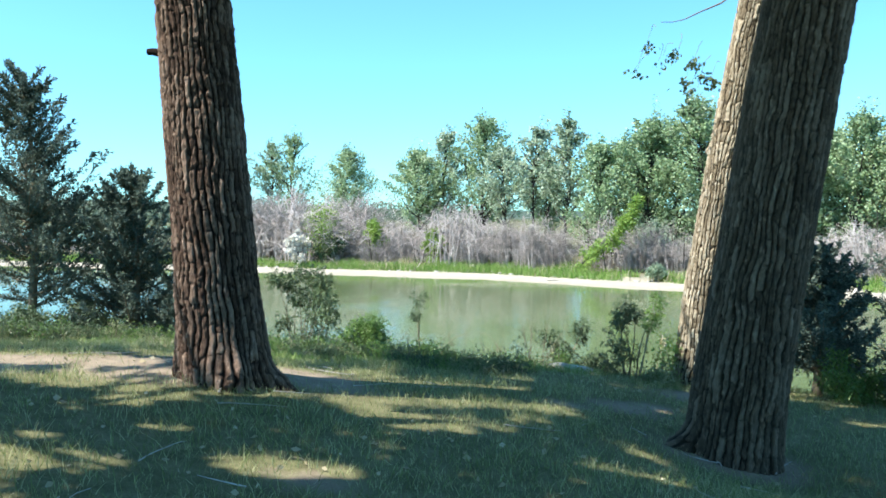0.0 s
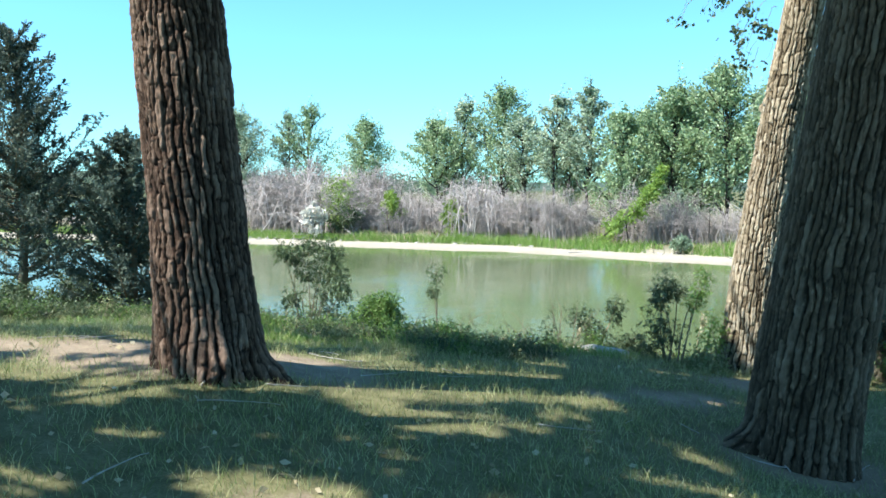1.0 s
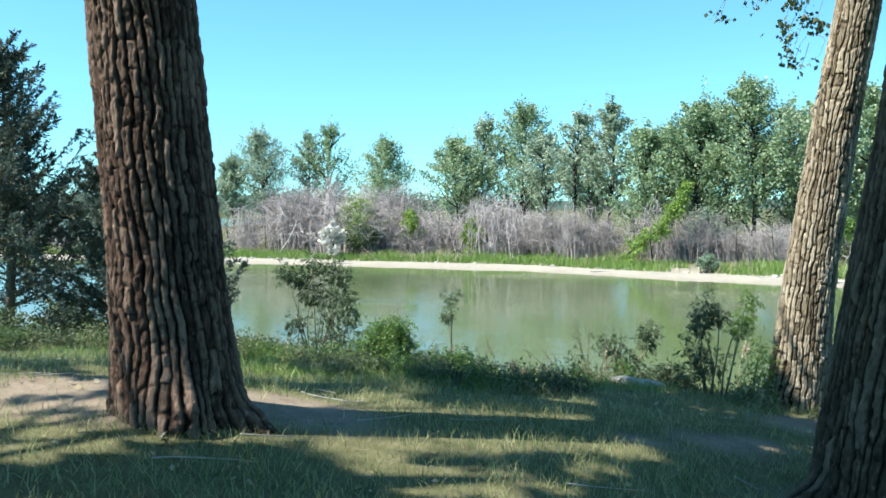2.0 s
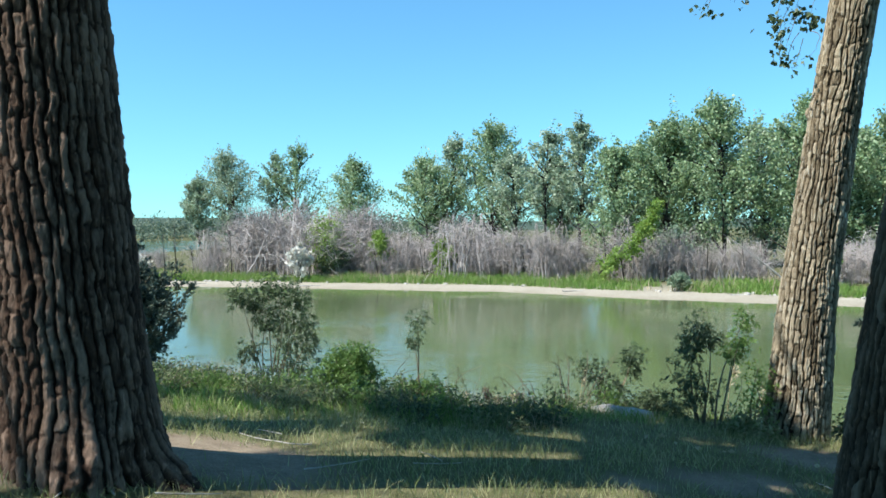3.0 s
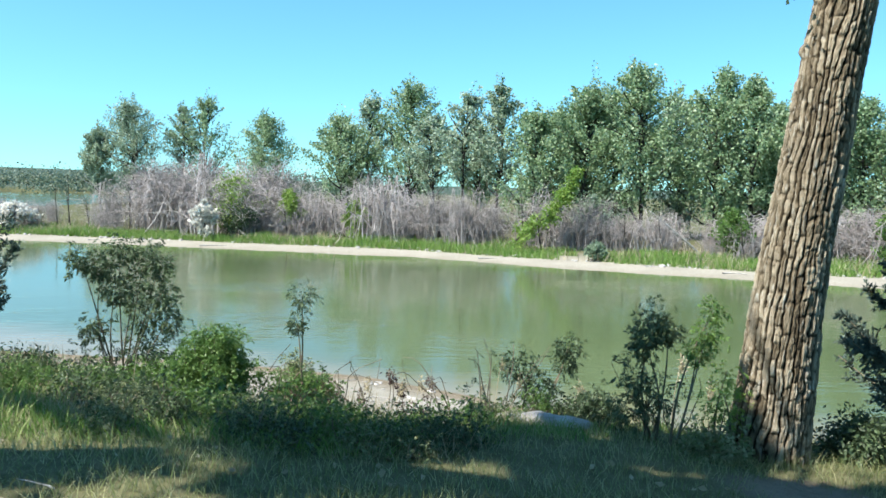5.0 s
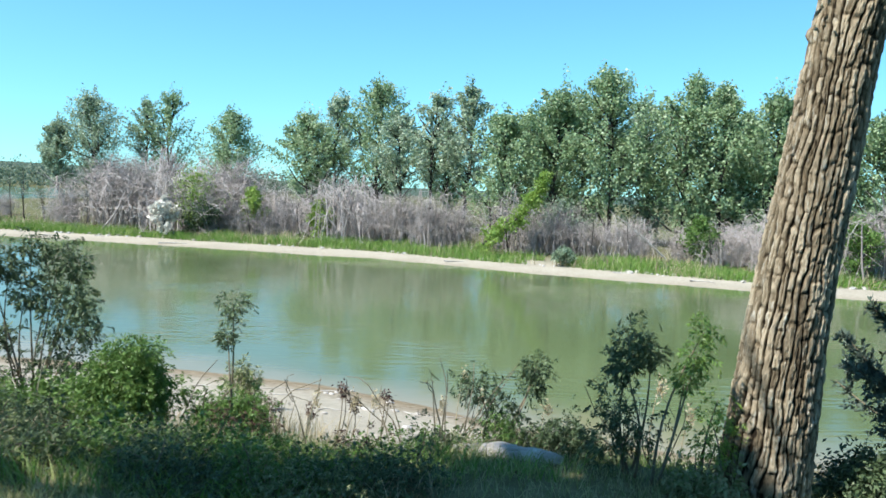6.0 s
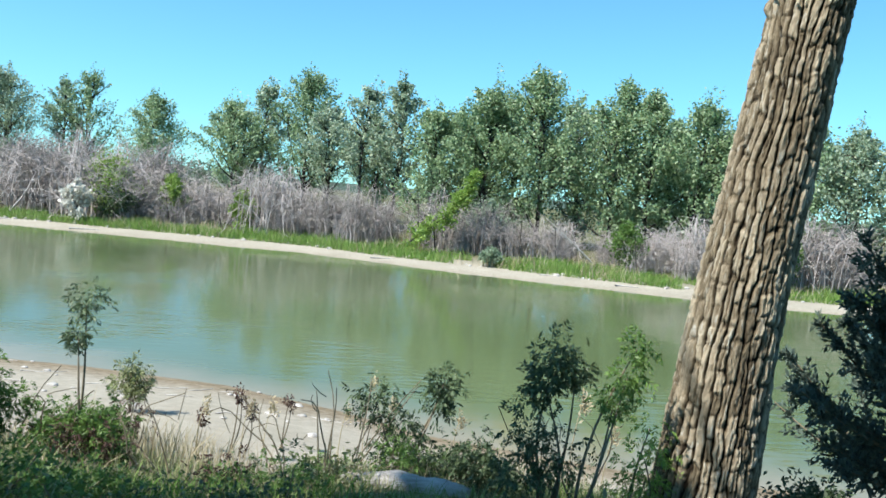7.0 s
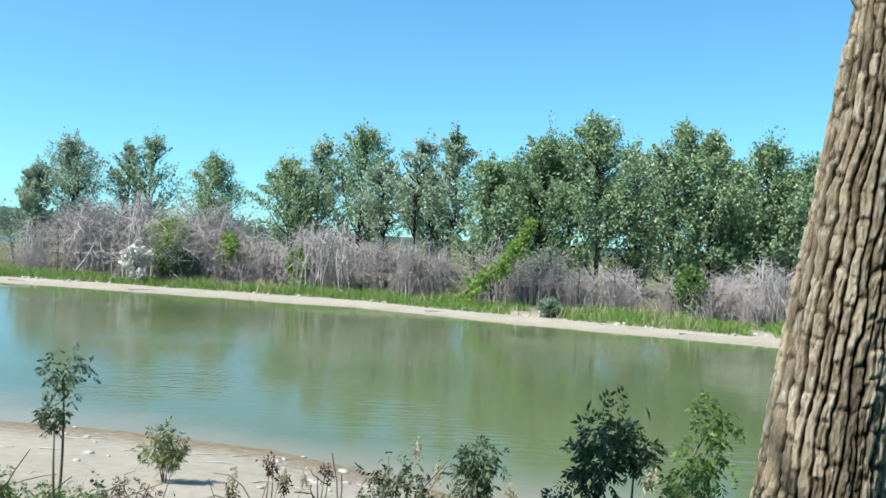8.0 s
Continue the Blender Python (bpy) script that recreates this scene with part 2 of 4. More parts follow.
def join(geos):
    vs, fs, o = [], [], 0
    for v, f in geos:
        vs.append(v), fs.append(np.asarray(f) + o)
        o += len(v)
    return np.concatenate(vs), np.concatenate(fs)


def tube(path, radii, sides=6):
    path, radii = np.asarray(path, float), np.asarray(radii, float)
    tang = np.gradient(path, axis=0)
    tang /= np.linalg.norm(tang, axis=1, keepdims=True) + 1e-9
    ref = np.where(np.abs(tang[:, 2:3]) > 0.9, [[1.0, 0, 0]], [[0, 0, 1.0]])
    u = np.cross(tang, ref)
    u /= np.linalg.norm(u, axis=1, keepdims=True) + 1e-9
    w = np.cross(tang, u)
    a = np.arange(sides) * 2 * np.pi / sides
    ring = path[:, None] + radii[:, None, None] * (np.cos(a)[None, :, None] * u[:, None] + np.sin(a)[None, :, None] * w[:, None])
    n = len(path)
    i, j = np.meshgrid(np.arange(n - 1), np.arange(sides), indexing="ij")
    q = (j + 1) % sides
    f = np.stack([i * sides + j, i * sides + q, (i + 1) * sides + q, (i + 1) * sides + j], -1).reshape(-1, 4)
    return ring.reshape(-1, 3), f


def unit(v):
    return v / (np.linalg.norm(v, axis=-1, keepdims=True) + 1e-9)


def leaves(at, along, size, aspect=0.55, fold=0.15, r=None):
    """One pointed, slightly folded leaf at each place, lying along the given way."""
    r = r or rng
    n = len(at)
    size = np.broadcast_to(np.asarray(size, float), (n,))[:, None]
    d = unit(along)
    side = unit(np.cross(d, r.normal(size=(n, 3))))
    up = np.cross(side, d)
    mid = at + d * size * 0.45
    v = np.stack([at, mid + side * size * aspect / 2 + up * size * fold, at + d * size, mid - side * size * aspect / 2 + up * size * fold * r.uniform(-0.3, 1, (n, 1))], 1)
    return v.reshape(-1, 3), np.arange(4 * n).reshape(n, 4)


def fronds(at, along, size, r):
    """Compound leaves: three pairs of narrow leaflets and one at the end of each stalk."""
    d = unit(along)
    side = unit(np.cross(d, r.normal(size=at.shape)))
    geos = []
    for q, turn in ((0.35, 1), (0.35, -1), (0.65, 1), (0.65, -1), (0.92, 1), (0.92, -1), (1.0, 0)):
        way = d * (0.55 + 0.45 * (turn == 0)) + side * 0.85 * turn + [0, 0, -0.25]
        geos.append(leaves(at + d * size[:, None] * q, way, size * r.uniform(0.5, 0.72, len(at)), 0.36, 0.1, r))
    return join(geos)


def lattice(shape, seed):
    return np.random.default_rng(seed).random(shape)


def vnoise(x, y, seed=0, size=64):
    """Smooth noise over a plane, repeating after size cells, 0 to 1."""
    g = lattice((size, size), seed)
    x0, y0 = np.floor(x).astype(int), np.floor(y).astype(int)
    fx, fy = x - x0, y - y0
    fx, fy = fx * fx * (3 - 2 * fx), fy * fy * (3 - 2 * fy)
    a, b, c, d = g[x0 % size, y0 % size], g[(x0 + 1) % size, y0 % size], g[x0 % size, (y0 + 1) % size], g[(x0 + 1) % size, (y0 + 1) % size]
    return (a * (1 - fx) + b * fx) * (1 - fy) + (c * (1 - fx) + d * fx) * fy


def fbm(x, y, seed=0, octaves=4):
    return sum(vnoise(x * 2**k, y * 2**k, seed + k) * 0.5 ** (k + 1) for k in range(octaves))


# ---- the lie of the land ----
def near_edge(x):
    return np.interp(x, [-300, -60, -20, -6.9, -5.3, -2, 0.4, 2, 6, 14, 60, 300], [60, 38, 29, 26.8, 26.5, 25.4, 23.8, 22.4, 20.5, 19, 10, -30])


def far_edge(x):
    return np.interp(x, [-300, -120, -60, -35, -20.6, -2.4, 6.7, 15.6, 21, 45, 120, 300], [96, 84, 74, 69, 65.5, 60.3, 54.5, 50, 47.3, 41, 30, 10])


def crest(x):
    return np.interp(x, [-60, -20, -8, -5, -2.5, -1, -0.2, 0.4, 1, 3, 8, 30], [22, 13.5, 10.8, 11.0, 10.8, 10.8, 11.2, 12.0, 12.2, 12.9, 12.6, 9])


def sstep(v, lo, hi):
    t = np.clip((v - lo) / (hi - lo), 0, 1)
    return t * t * (3 - 2 * t)


def height(x, y):
    x, y = np.asarray(x, float), np.asarray(y, float)
    side = np.interp(x, [-12, -4.5, -2.4, -0.5, 1, 2.5, 6, 20], [0.52, 0.47, 0.26, 0.05, -0.14, -0.34, -0.6, -0.9])
    flat = -0.036 * np.clip(y, -10, 14) + side - 0.3 * np.exp(-((x - 2.5) ** 2 + (y - 8.0) ** 2) / 2.4) + 0.07 * (fbm(x * 0.5 + 50, y * 0.5 + 50, 3) - 0.5)
    flat = flat - 0.18 * sstep(y, 8.6, 11.0) * sstep(-x, 1.5, 3.0)
    # mounds of earth at the feet of the trunks
    flat = flat + 0.1 * np.exp(-((x + 2.9) ** 2 + (y - 7.8) ** 2) / 0.9) + 0.05 * np.exp(-((x - 2.3) ** 2 + (y - 8.75) ** 2) / 0.7)
    d = near_edge(x) - y
    # a low sand bar at the waterline
    bar = 0.1 * np.exp(-(((x + 3.3) * 0.75 + (y - 26.9) * 0.66) / 0.6) ** 2 - (((y - 26.9) * 0.75 - (x + 3.3) * 0.66) / 0.22) ** 2)
    beach = bar + WATER_Z + np.where(d > 0, 0.13 * d, np.maximum(0.16 * d, -1.8))
    over = y - crest(x)
    width = np.maximum(near_edge(x) - crest(x) - 5.5, 3)
    bank = flat - 0.1 * sstep(over, -1.5, 0.5) - 1.9 * sstep(over / width, 0.0, 1.0) - 0.2 * np.clip(over / width, 0, 1)
    k = sstep(over / width, 0.55, 1.15)
    near = bank * (1 - k) + beach * k
    e = y - far_edge(x) + 1.6 * (fbm(x * 0.15 + 9, y * 0.15 + 9, 11) - 0.5) + 0.9 * (fbm(x * 0.7 + 9, y * 0.3 + 9, 13) - 0.5)
    far = WATER_Z + np.where(e > 0, np.minimum(0.07 * e, 0.3) + 0.055 * np.clip(e - 4.3, 0, 14), np.maximum(0.16 * e, -1.8))
    # on the left, water again behind the spit, then wooded low hills
    behind = sstep(-x, 54, 70) * sstep(e, 22, 34) * (1 - sstep(y, 284, 292))
    far = far - 3.2 * behind
    ridge = sstep(y, 500, 1300) * (17 * sstep(-x, 150, 700) * (0.7 + 0.6 * fbm(x / 260 + 7, y * 0 + 3, 21)) + 5)
    far = far + ridge
    mid = 0.5 * (near_edge(x) + far_edge(x))
    return np.where(y < mid, near, far)


def graded(lo, hi, a, b, fine, grow=1.25):
    """Grid lines: even between a and b, then ever wider out to lo and hi."""
    core = list(np.arange(a, b + 1e-6, fine))
    w, up = fine, []
    while (up[-1] if up else b) < hi:
        w *= grow
        up.append((up[-1] if up else b) + w)
    w, dn = fine, []
    while (dn[-1] if dn else a) > lo:
        w *= grow
        dn.append((dn[-1] if dn else a) - w)
    return np.array(dn[::-1] + core + up)


def sheet(xs, ys, zfun):
    xs, ys = np.unique(xs), np.unique(ys)
    X, Y = np.meshgrid(xs, ys)
    v = np.stack([X, Y, zfun(X, Y)], -1).reshape(-1, 3)
    i, j = np.meshgrid(np.arange(len(ys) - 1), np.arange(len(xs) - 1), indexing="ij")
    o = i * len(xs) + j
    return v, np.stack([o, o + 1, o + len(xs) + 1, o + len(xs)], -1).reshape(-1, 4)


ground = link_np("ground", sheet(np.concatenate([graded(-60, 60, -10, 10, 0.16, 1.035), [-2200, -1500, -1000, -700, -480, -340, -250, -190, -150, -120, -100, -85, -72, 72, 85, 100, 120, 150, 190, 250, 340, 480, 700, 1000, 1500, 2200]]), np.concatenate([graded(-120, 2, 1, 2, 0.16, 1.15)[:-1], np.arange(2.2, 28, 0.18), np.arange(28, 82, 0.45), graded(81, 2400, 82, 84, 1.0, 1.08)[1:]]), height), M_GROUND)
tagged(ground, "grassy river bank with bare earth, sandy beaches and low hills", "ground", kind="structure")
water = link_np("water", sheet(np.linspace(-1500, 1500, 5), np.linspace(-300, 420, 5), lambda x, y: 0 * x + WATER_Z), M_WATER)
tagged(water, "calm olive-green river with faint ripples", "water", kind="structure")


# ---- great trunks by the path ----
def furrows(s, z, n, length, seed, seam):
    """Bark as n long ropy ridges round the trunk: how far each place lies from a furrow or a cross crack, and its plate's own share."""
    warp = ((fbm(s * 7, z * 0.9 + 20, seed, 3) - 0.44) * 2.2 + (fbm(s * n * 0.5, z * 3.2 + 20, seed + 9, 2) - 0.38) * 1.5 + (fbm(s * n * 2.2, z * 18 + 20, seed + 19, 2) - 0.38) * 0.45) * seam
    phase = s * n + warp
    ridge = np.floor(phase).astype(int) % n
    side = np.abs(2 * (phase - np.floor(phase)) - 1)
    g = lattice((n, 128, 3), seed + 40)
    along = z / (length * (0.6 + 0.9 * g[ridge, 0, 0])) + 40 + 60 * g[ridge, 0, 1] + 0.5 * (phase - np.floor(phase)) * (g[ridge, 1, 0] - 0.5)
    row = np.floor(along).astype(int)
    own = g[ridge, row % 128, 2]
    end = np.minimum(along - row, row + 1 - along) * length
    crack = (1 - sstep(end, 0.0, 0.022)) * np.where(g[ridge, row % 128, 0] > 0.3, 1.0, 0.3)
    # here and there a ridge is split down its middle
    split = (1 - sstep(side, 0.0, 0.2)) * sstep(fbm(s * n + 5, z * 2.4 + 30, seed + 29, 2), 0.4, 0.55)
    body = 1 - sstep(side, 0.62, 1.0)
    return body * (1 - 0.2 * side**2), crack, split, own


def trunk_geo(line, radii, ring, rows, seed, ridges, deep, flare=0.25, roots=5, long=0.3, lumps=()):
    """A furrowed trunk: line and radii by height, with long bark plates standing proud of deep furrows."""
    zs = np.linspace(line[0][0], line[-1][0], rows)
    hz, cx, cy = np.array(line).T
    xs, ys, rr = np.interp(zs, hz, cx), np.interp(zs, hz, cy), np.interp(zs, radii[0], radii[1])
    for arr in (xs, ys, rr):
        pad = np.pad(arr, 40, mode="reflect", reflect_type="odd")
        arr[:] = np.convolve(pad, np.ones(81) / 81, "valid")
    th = np.arange(ring) / ring * 2 * np.pi
    Z, TH = np.meshgrid(zs, th, indexing="ij")
    s = TH / (2 * np.pi)
    seam = np.clip(np.minimum(s, 1 - s) * 12, 0, 1)
    body, crack, split, own = furrows(s, Z, ridges, long, seed, seam)
    fine = fbm(s * 110, Z * 20 + 5, seed + 6, 3) - 0.44
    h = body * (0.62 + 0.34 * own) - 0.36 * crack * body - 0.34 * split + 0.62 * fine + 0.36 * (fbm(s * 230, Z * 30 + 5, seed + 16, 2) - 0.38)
    low = np.exp(-(Z - zs[0]) / 0.34)
    lobes = 0.5 + 0.5 * np.cos(TH * roots + 12 * lattice((9,), seed + 8)[3] + 0.8 * np.sin(TH * 2))
    R = rr[:, None] * (1 + flare * low * (0.3 + 0.9 * lobes) + 0.06 * (fbm(s * 4 + 3, Z * 0.8 + 9, seed + 7, 2) - 0.45) * seam) + deep * (h - 0.82)
    for ang, lz, wide, tall, out in lumps:
        d = np.angle(np.exp(1j * (TH - radians(ang))))
        R = R + out * np.exp(-((d / wide) ** 2) - ((Z - lz) / tall) ** 2) * (0.6 + 0.9 * fbm(s * 60, Z * 14 + 2, seed + 14, 3))
    P = np.stack([xs[:, None] + R * np.cos(TH), ys[:, None] + R * np.sin(TH), Z], -1).reshape(-1, 3)
    i, j = np.meshgrid(np.arange(rows - 1), np.arange(ring), indexing="ij")
    q = (j + 1) % ring
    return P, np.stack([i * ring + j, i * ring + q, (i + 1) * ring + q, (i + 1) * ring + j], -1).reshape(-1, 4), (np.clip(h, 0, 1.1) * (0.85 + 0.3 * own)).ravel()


# where the sun reaches the ground between the crowns: x, y, half length, half depth
SUN_PATCHES = [(-4.5, 8.25, 1.0, 0.38), (-6.4, 8.0, 1.0, 0.6), (-3.7, 7.15, 0.8, 0.26), (-2.3, 8.82, 0.6, 0.34), (-1.55, 9.3, 0.4, 0.14), (-1.65, 7.72, 0.48, 0.2),
               (-0.85, 7.3, 0.5, 0.28), (-0.4, 7.5, 0.28, 0.22), (-1.5, 5.5, 0.42, 0.28), (-2.75, 5.1, 0.5, 0.22), (-3.3, 5.5, 0.4, 0.2), (-2.7, 6.1, 0.4, 0.14), (0.7, 6.65, 0.42, 0.22),
               (1.65, 9.85, 0.3, 0.12), (0.45, 9.55, 0.36, 0.24), (2.05, 10.3, 0.42, 0.18), (1.2, 9.65, 0.3, 0.1), (2.3, 11.2, 0.5, 0.22), (-1.0, 9.05, 0.4, 0.12), (-0.05, 9.0, 0.22, 0.1),
               (3.6, 7.6, 0.5, 0.3), (-4.6, 6.2, 0.5, 0.25), (-0.2, 10.4, 0.5, 0.16), (-3.4, 10.4, 1.4, 0.5), (-5.6, 10.6, 1.5, 0.9), (1.0, 10.8, 0.4, 0.14), (-0.6, 4.6, 0.4, 0.2)]


def in_gap(p):
    """True for places whose shadow would fall on a sun patch, or beyond the crest."""
    k = (p[:, 2] + 0.15) / to_sun.z
    x, y = p[:, 0] - to_sun.x * k, p[:, 1] - to_sun.y * k
    x, y = x + 0.5 * (fbm(x * 1.4 + 30, y * 1.4 + 30, 61, 3) - 0.45), y + 0.3 * (fbm(x * 1.4 + 50, y * 1.4 + 50, 63, 3) - 0.45)
    out = y > crest(x) + np.where(x < -2.0, -0.5, 0.15)
    for cx, cy, a, b in SUN_PATCHES:
        out |= np.hypot((x - cx) / a, (y - cy) / b) < 1.2
    out |= fbm(x * 1.1 + 70, y * 1.6 + 70, 67, 3) > 0.585
    # the sun also reaches the sides of two trunks
    for tx, ty, lo, hi, wide in ((-2.9, 7.68, -0.2, 4.5, 0.7), (2.75, 12.1, -1.2, 5.5, 0.6)):
        k = ((p[:, 0] - tx) * to_sun.x + (p[:, 1] - ty) * to_sun.y) / (to_sun.x**2 + to_sun.y**2)
        off = np.hypot(p[:, 0] - to_sun.x * k - tx, p[:, 1] - to_sun.y * k - ty)
        at = p[:, 2] - to_sun.z * k
        out |= (off < wide * (0.75 + 0.6 * fbm(at * 1.2 + 40, off * 2 + 40, 65, 2))) & (at > lo) & (at < hi) & (k > 0)
    return out


def crown_over(center, spread, count, leaf, r, per, puff, base):
    """Leaf clumps in a loose crown."""
    c = r.normal(size=(count, 3))
    c = unit(c) * r.uniform(0.25, 1.0, (count, 1)) ** 0.5 * spread + center
    at = np.repeat(c, per, 0) + r.normal(size=(count * per, 3)) * puff
    # leaves that would darken the sun patches are left out
    at = at[~in_gap(at + base)]
    way = r.normal(size=at.shape) + [0, 0, -0.6]
    return leaves(at, way, leaf * r.uniform(0.7, 1.3, len(at)), 0.75, 0.1, r), c


def limb(a, b, r0, r1, r, bend=0.25, n=8, sides=6, rise=1.0):
    a, b = np.asarray(a, float), np.asarray(b, float)
    t = np.linspace(0, 1, n)[:, None]
    off = r.normal(size=3) * np.linalg.norm(b - a) * bend * 0.4 * [1, 1, rise]
    p = a + (b - a) * t + np.sin(t * np.pi) * off + np.sin(t * np.pi * 3) * off * 0.2
    return tube(p, r0 + (r1 - r0) * t[:, 0], sides)


def great_tree(label, line, radii, bark, seed, ridges, deep, crown_c, spread, clumps, ring, rows, flare, roots, long=0.3, lumps=(), per=170):
    root = new("cottonwood_tree")
    base = Vector((line[0][1], line[0][2], line[0][0]))
    root.location = base
    tagged(root, label, "tree", "cottonwoods by the path")
    v, f, ridge_tone = trunk_geo(line, radii, ring, rows, seed, ridges, deep, flare, roots, long, lumps)
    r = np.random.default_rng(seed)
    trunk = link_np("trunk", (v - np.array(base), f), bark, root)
    # relief stored for the colour: furrows and cracks painted darker, ridge tops paler
    trunk.data.attributes.new("furrow_shade", "FLOAT", "POINT").data.foreach_set("value", ridge_tone.astype(np.float32))
    lv, c = crown_over(np.array(crown_c) - np.array(base), np.array(spread), clumps, 0.23, r, per, 0.5, np.array(base))
    link_np("crown", lv, M_CANOPY, root, False)
    top = np.array([line[-1][1], line[-1][2], line[-1][0]]) - np.array(base)
    main = np.array(crown_c) - np.array(base)
    link_np("branch", limb(top - [0, 0, 0.3], main + [0, 0, spread[2] * 0.4], radii[1][-1] * 0.95, 0.06, r, 0.1, 10, 10), bark, root)
    for k in range(0, len(c), max(1, len(c) // 16)):
        link_np("branch", limb(top + (main - top) * r.uniform(0.05, 0.6), c[k], 0.06, 0.012, r), bark, root)
    return root


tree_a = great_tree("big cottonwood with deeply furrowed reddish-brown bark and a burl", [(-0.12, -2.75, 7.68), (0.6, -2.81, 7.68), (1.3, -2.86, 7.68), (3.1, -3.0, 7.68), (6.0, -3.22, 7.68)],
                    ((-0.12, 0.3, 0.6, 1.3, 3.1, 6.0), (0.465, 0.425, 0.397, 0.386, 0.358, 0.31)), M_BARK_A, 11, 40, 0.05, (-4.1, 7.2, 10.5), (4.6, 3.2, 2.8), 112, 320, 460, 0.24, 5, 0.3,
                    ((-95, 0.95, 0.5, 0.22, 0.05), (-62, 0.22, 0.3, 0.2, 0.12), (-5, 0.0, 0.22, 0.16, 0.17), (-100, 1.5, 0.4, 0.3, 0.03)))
foot = np.array(tree_a.location)
link_np("stub", limb(np.array([-3.2, 7.65, 3.12]) - foot, np.array([-3.46, 7.6, 3.17]) - foot, 0.05, 0.03, np.random.default_rng(4), 0.1, 6, 7), M_BARK_A, tree_a, True, "broken branch stub")
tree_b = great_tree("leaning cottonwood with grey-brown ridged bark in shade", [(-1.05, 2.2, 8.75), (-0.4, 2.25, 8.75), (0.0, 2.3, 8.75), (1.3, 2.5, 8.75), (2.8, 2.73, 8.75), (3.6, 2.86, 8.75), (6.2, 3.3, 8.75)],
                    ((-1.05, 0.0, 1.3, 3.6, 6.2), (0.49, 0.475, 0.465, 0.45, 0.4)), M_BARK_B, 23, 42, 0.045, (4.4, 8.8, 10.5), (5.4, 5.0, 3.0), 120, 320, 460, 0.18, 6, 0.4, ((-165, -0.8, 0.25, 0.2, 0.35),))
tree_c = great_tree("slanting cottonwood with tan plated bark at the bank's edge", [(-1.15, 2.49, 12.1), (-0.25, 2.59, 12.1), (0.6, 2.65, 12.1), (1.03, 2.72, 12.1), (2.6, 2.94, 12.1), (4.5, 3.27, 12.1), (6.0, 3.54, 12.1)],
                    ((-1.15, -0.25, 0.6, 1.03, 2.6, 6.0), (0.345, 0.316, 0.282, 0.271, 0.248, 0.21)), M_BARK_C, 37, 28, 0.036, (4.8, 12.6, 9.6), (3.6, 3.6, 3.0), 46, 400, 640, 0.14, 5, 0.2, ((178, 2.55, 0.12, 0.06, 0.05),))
# unseen tree, inferred from the dappled shade on the grass
tree_d = great_tree("unseen tall cottonwood beside the path that shades the grass", [(0.3, -9.8, 2.6), (6.0, -9.9, 2.6)],
                    ((0.3, 3.0, 6.0), (0.5, 0.42, 0.36)), M_BARK_A, 51, 40, 0.04, (-7.6, 3.9, 9.5), (6.0, 4.7, 2.4), 185, 60, 90, 0.25, 5)
# unseen tree, added to shade the ground towards the crest
tree_f = great_tree("unseen tall cottonwood added at the top of the bank for shade", [(0.2, -10.6, 9.2), (6.0, -10.4, 9.3)],
                    ((0.2, 3.0, 6.0), (0.42, 0.36, 0.3)), M_BARK_A, 59, 40, 0.04, (-6.2, 8.0, 8.6), (3.4, 2.4, 1.4), 50, 60, 90, 0.25, 5)
# unseen tree, added to cut skylight and sun on the foreground
tree_e = great_tree("unseen tall cottonwood added behind the path to dim the light", [(0.2, -4.6, -5.0), (6.0, -4.6, -5.0)],
                    ((0.2, 3.0, 6.0), (0.5, 0.42, 0.36)), M_BARK_A, 57, 40, 0.04, (-3.8, -1.2, 9.5), (6.0, 5.4, 2.6), 110, 60, 90, 0.25, 5)
# unseen tree, added so that its crown covers the overhead sky
tree_g = great_tree("unseen tall cottonwood added arching over the path to block skylight", [(-0.3, 8.2, -1.5), (6.0, 7.4, -1.2)],
                    ((-0.3, 3.0, 6.0), (0.5, 0.42, 0.36)), M_BARK_A, 63, 40, 0.04, (1.6, 2.6, 10.6), (5.4, 4.6, 2.0), 120, 60, 90, 0.25, 5)


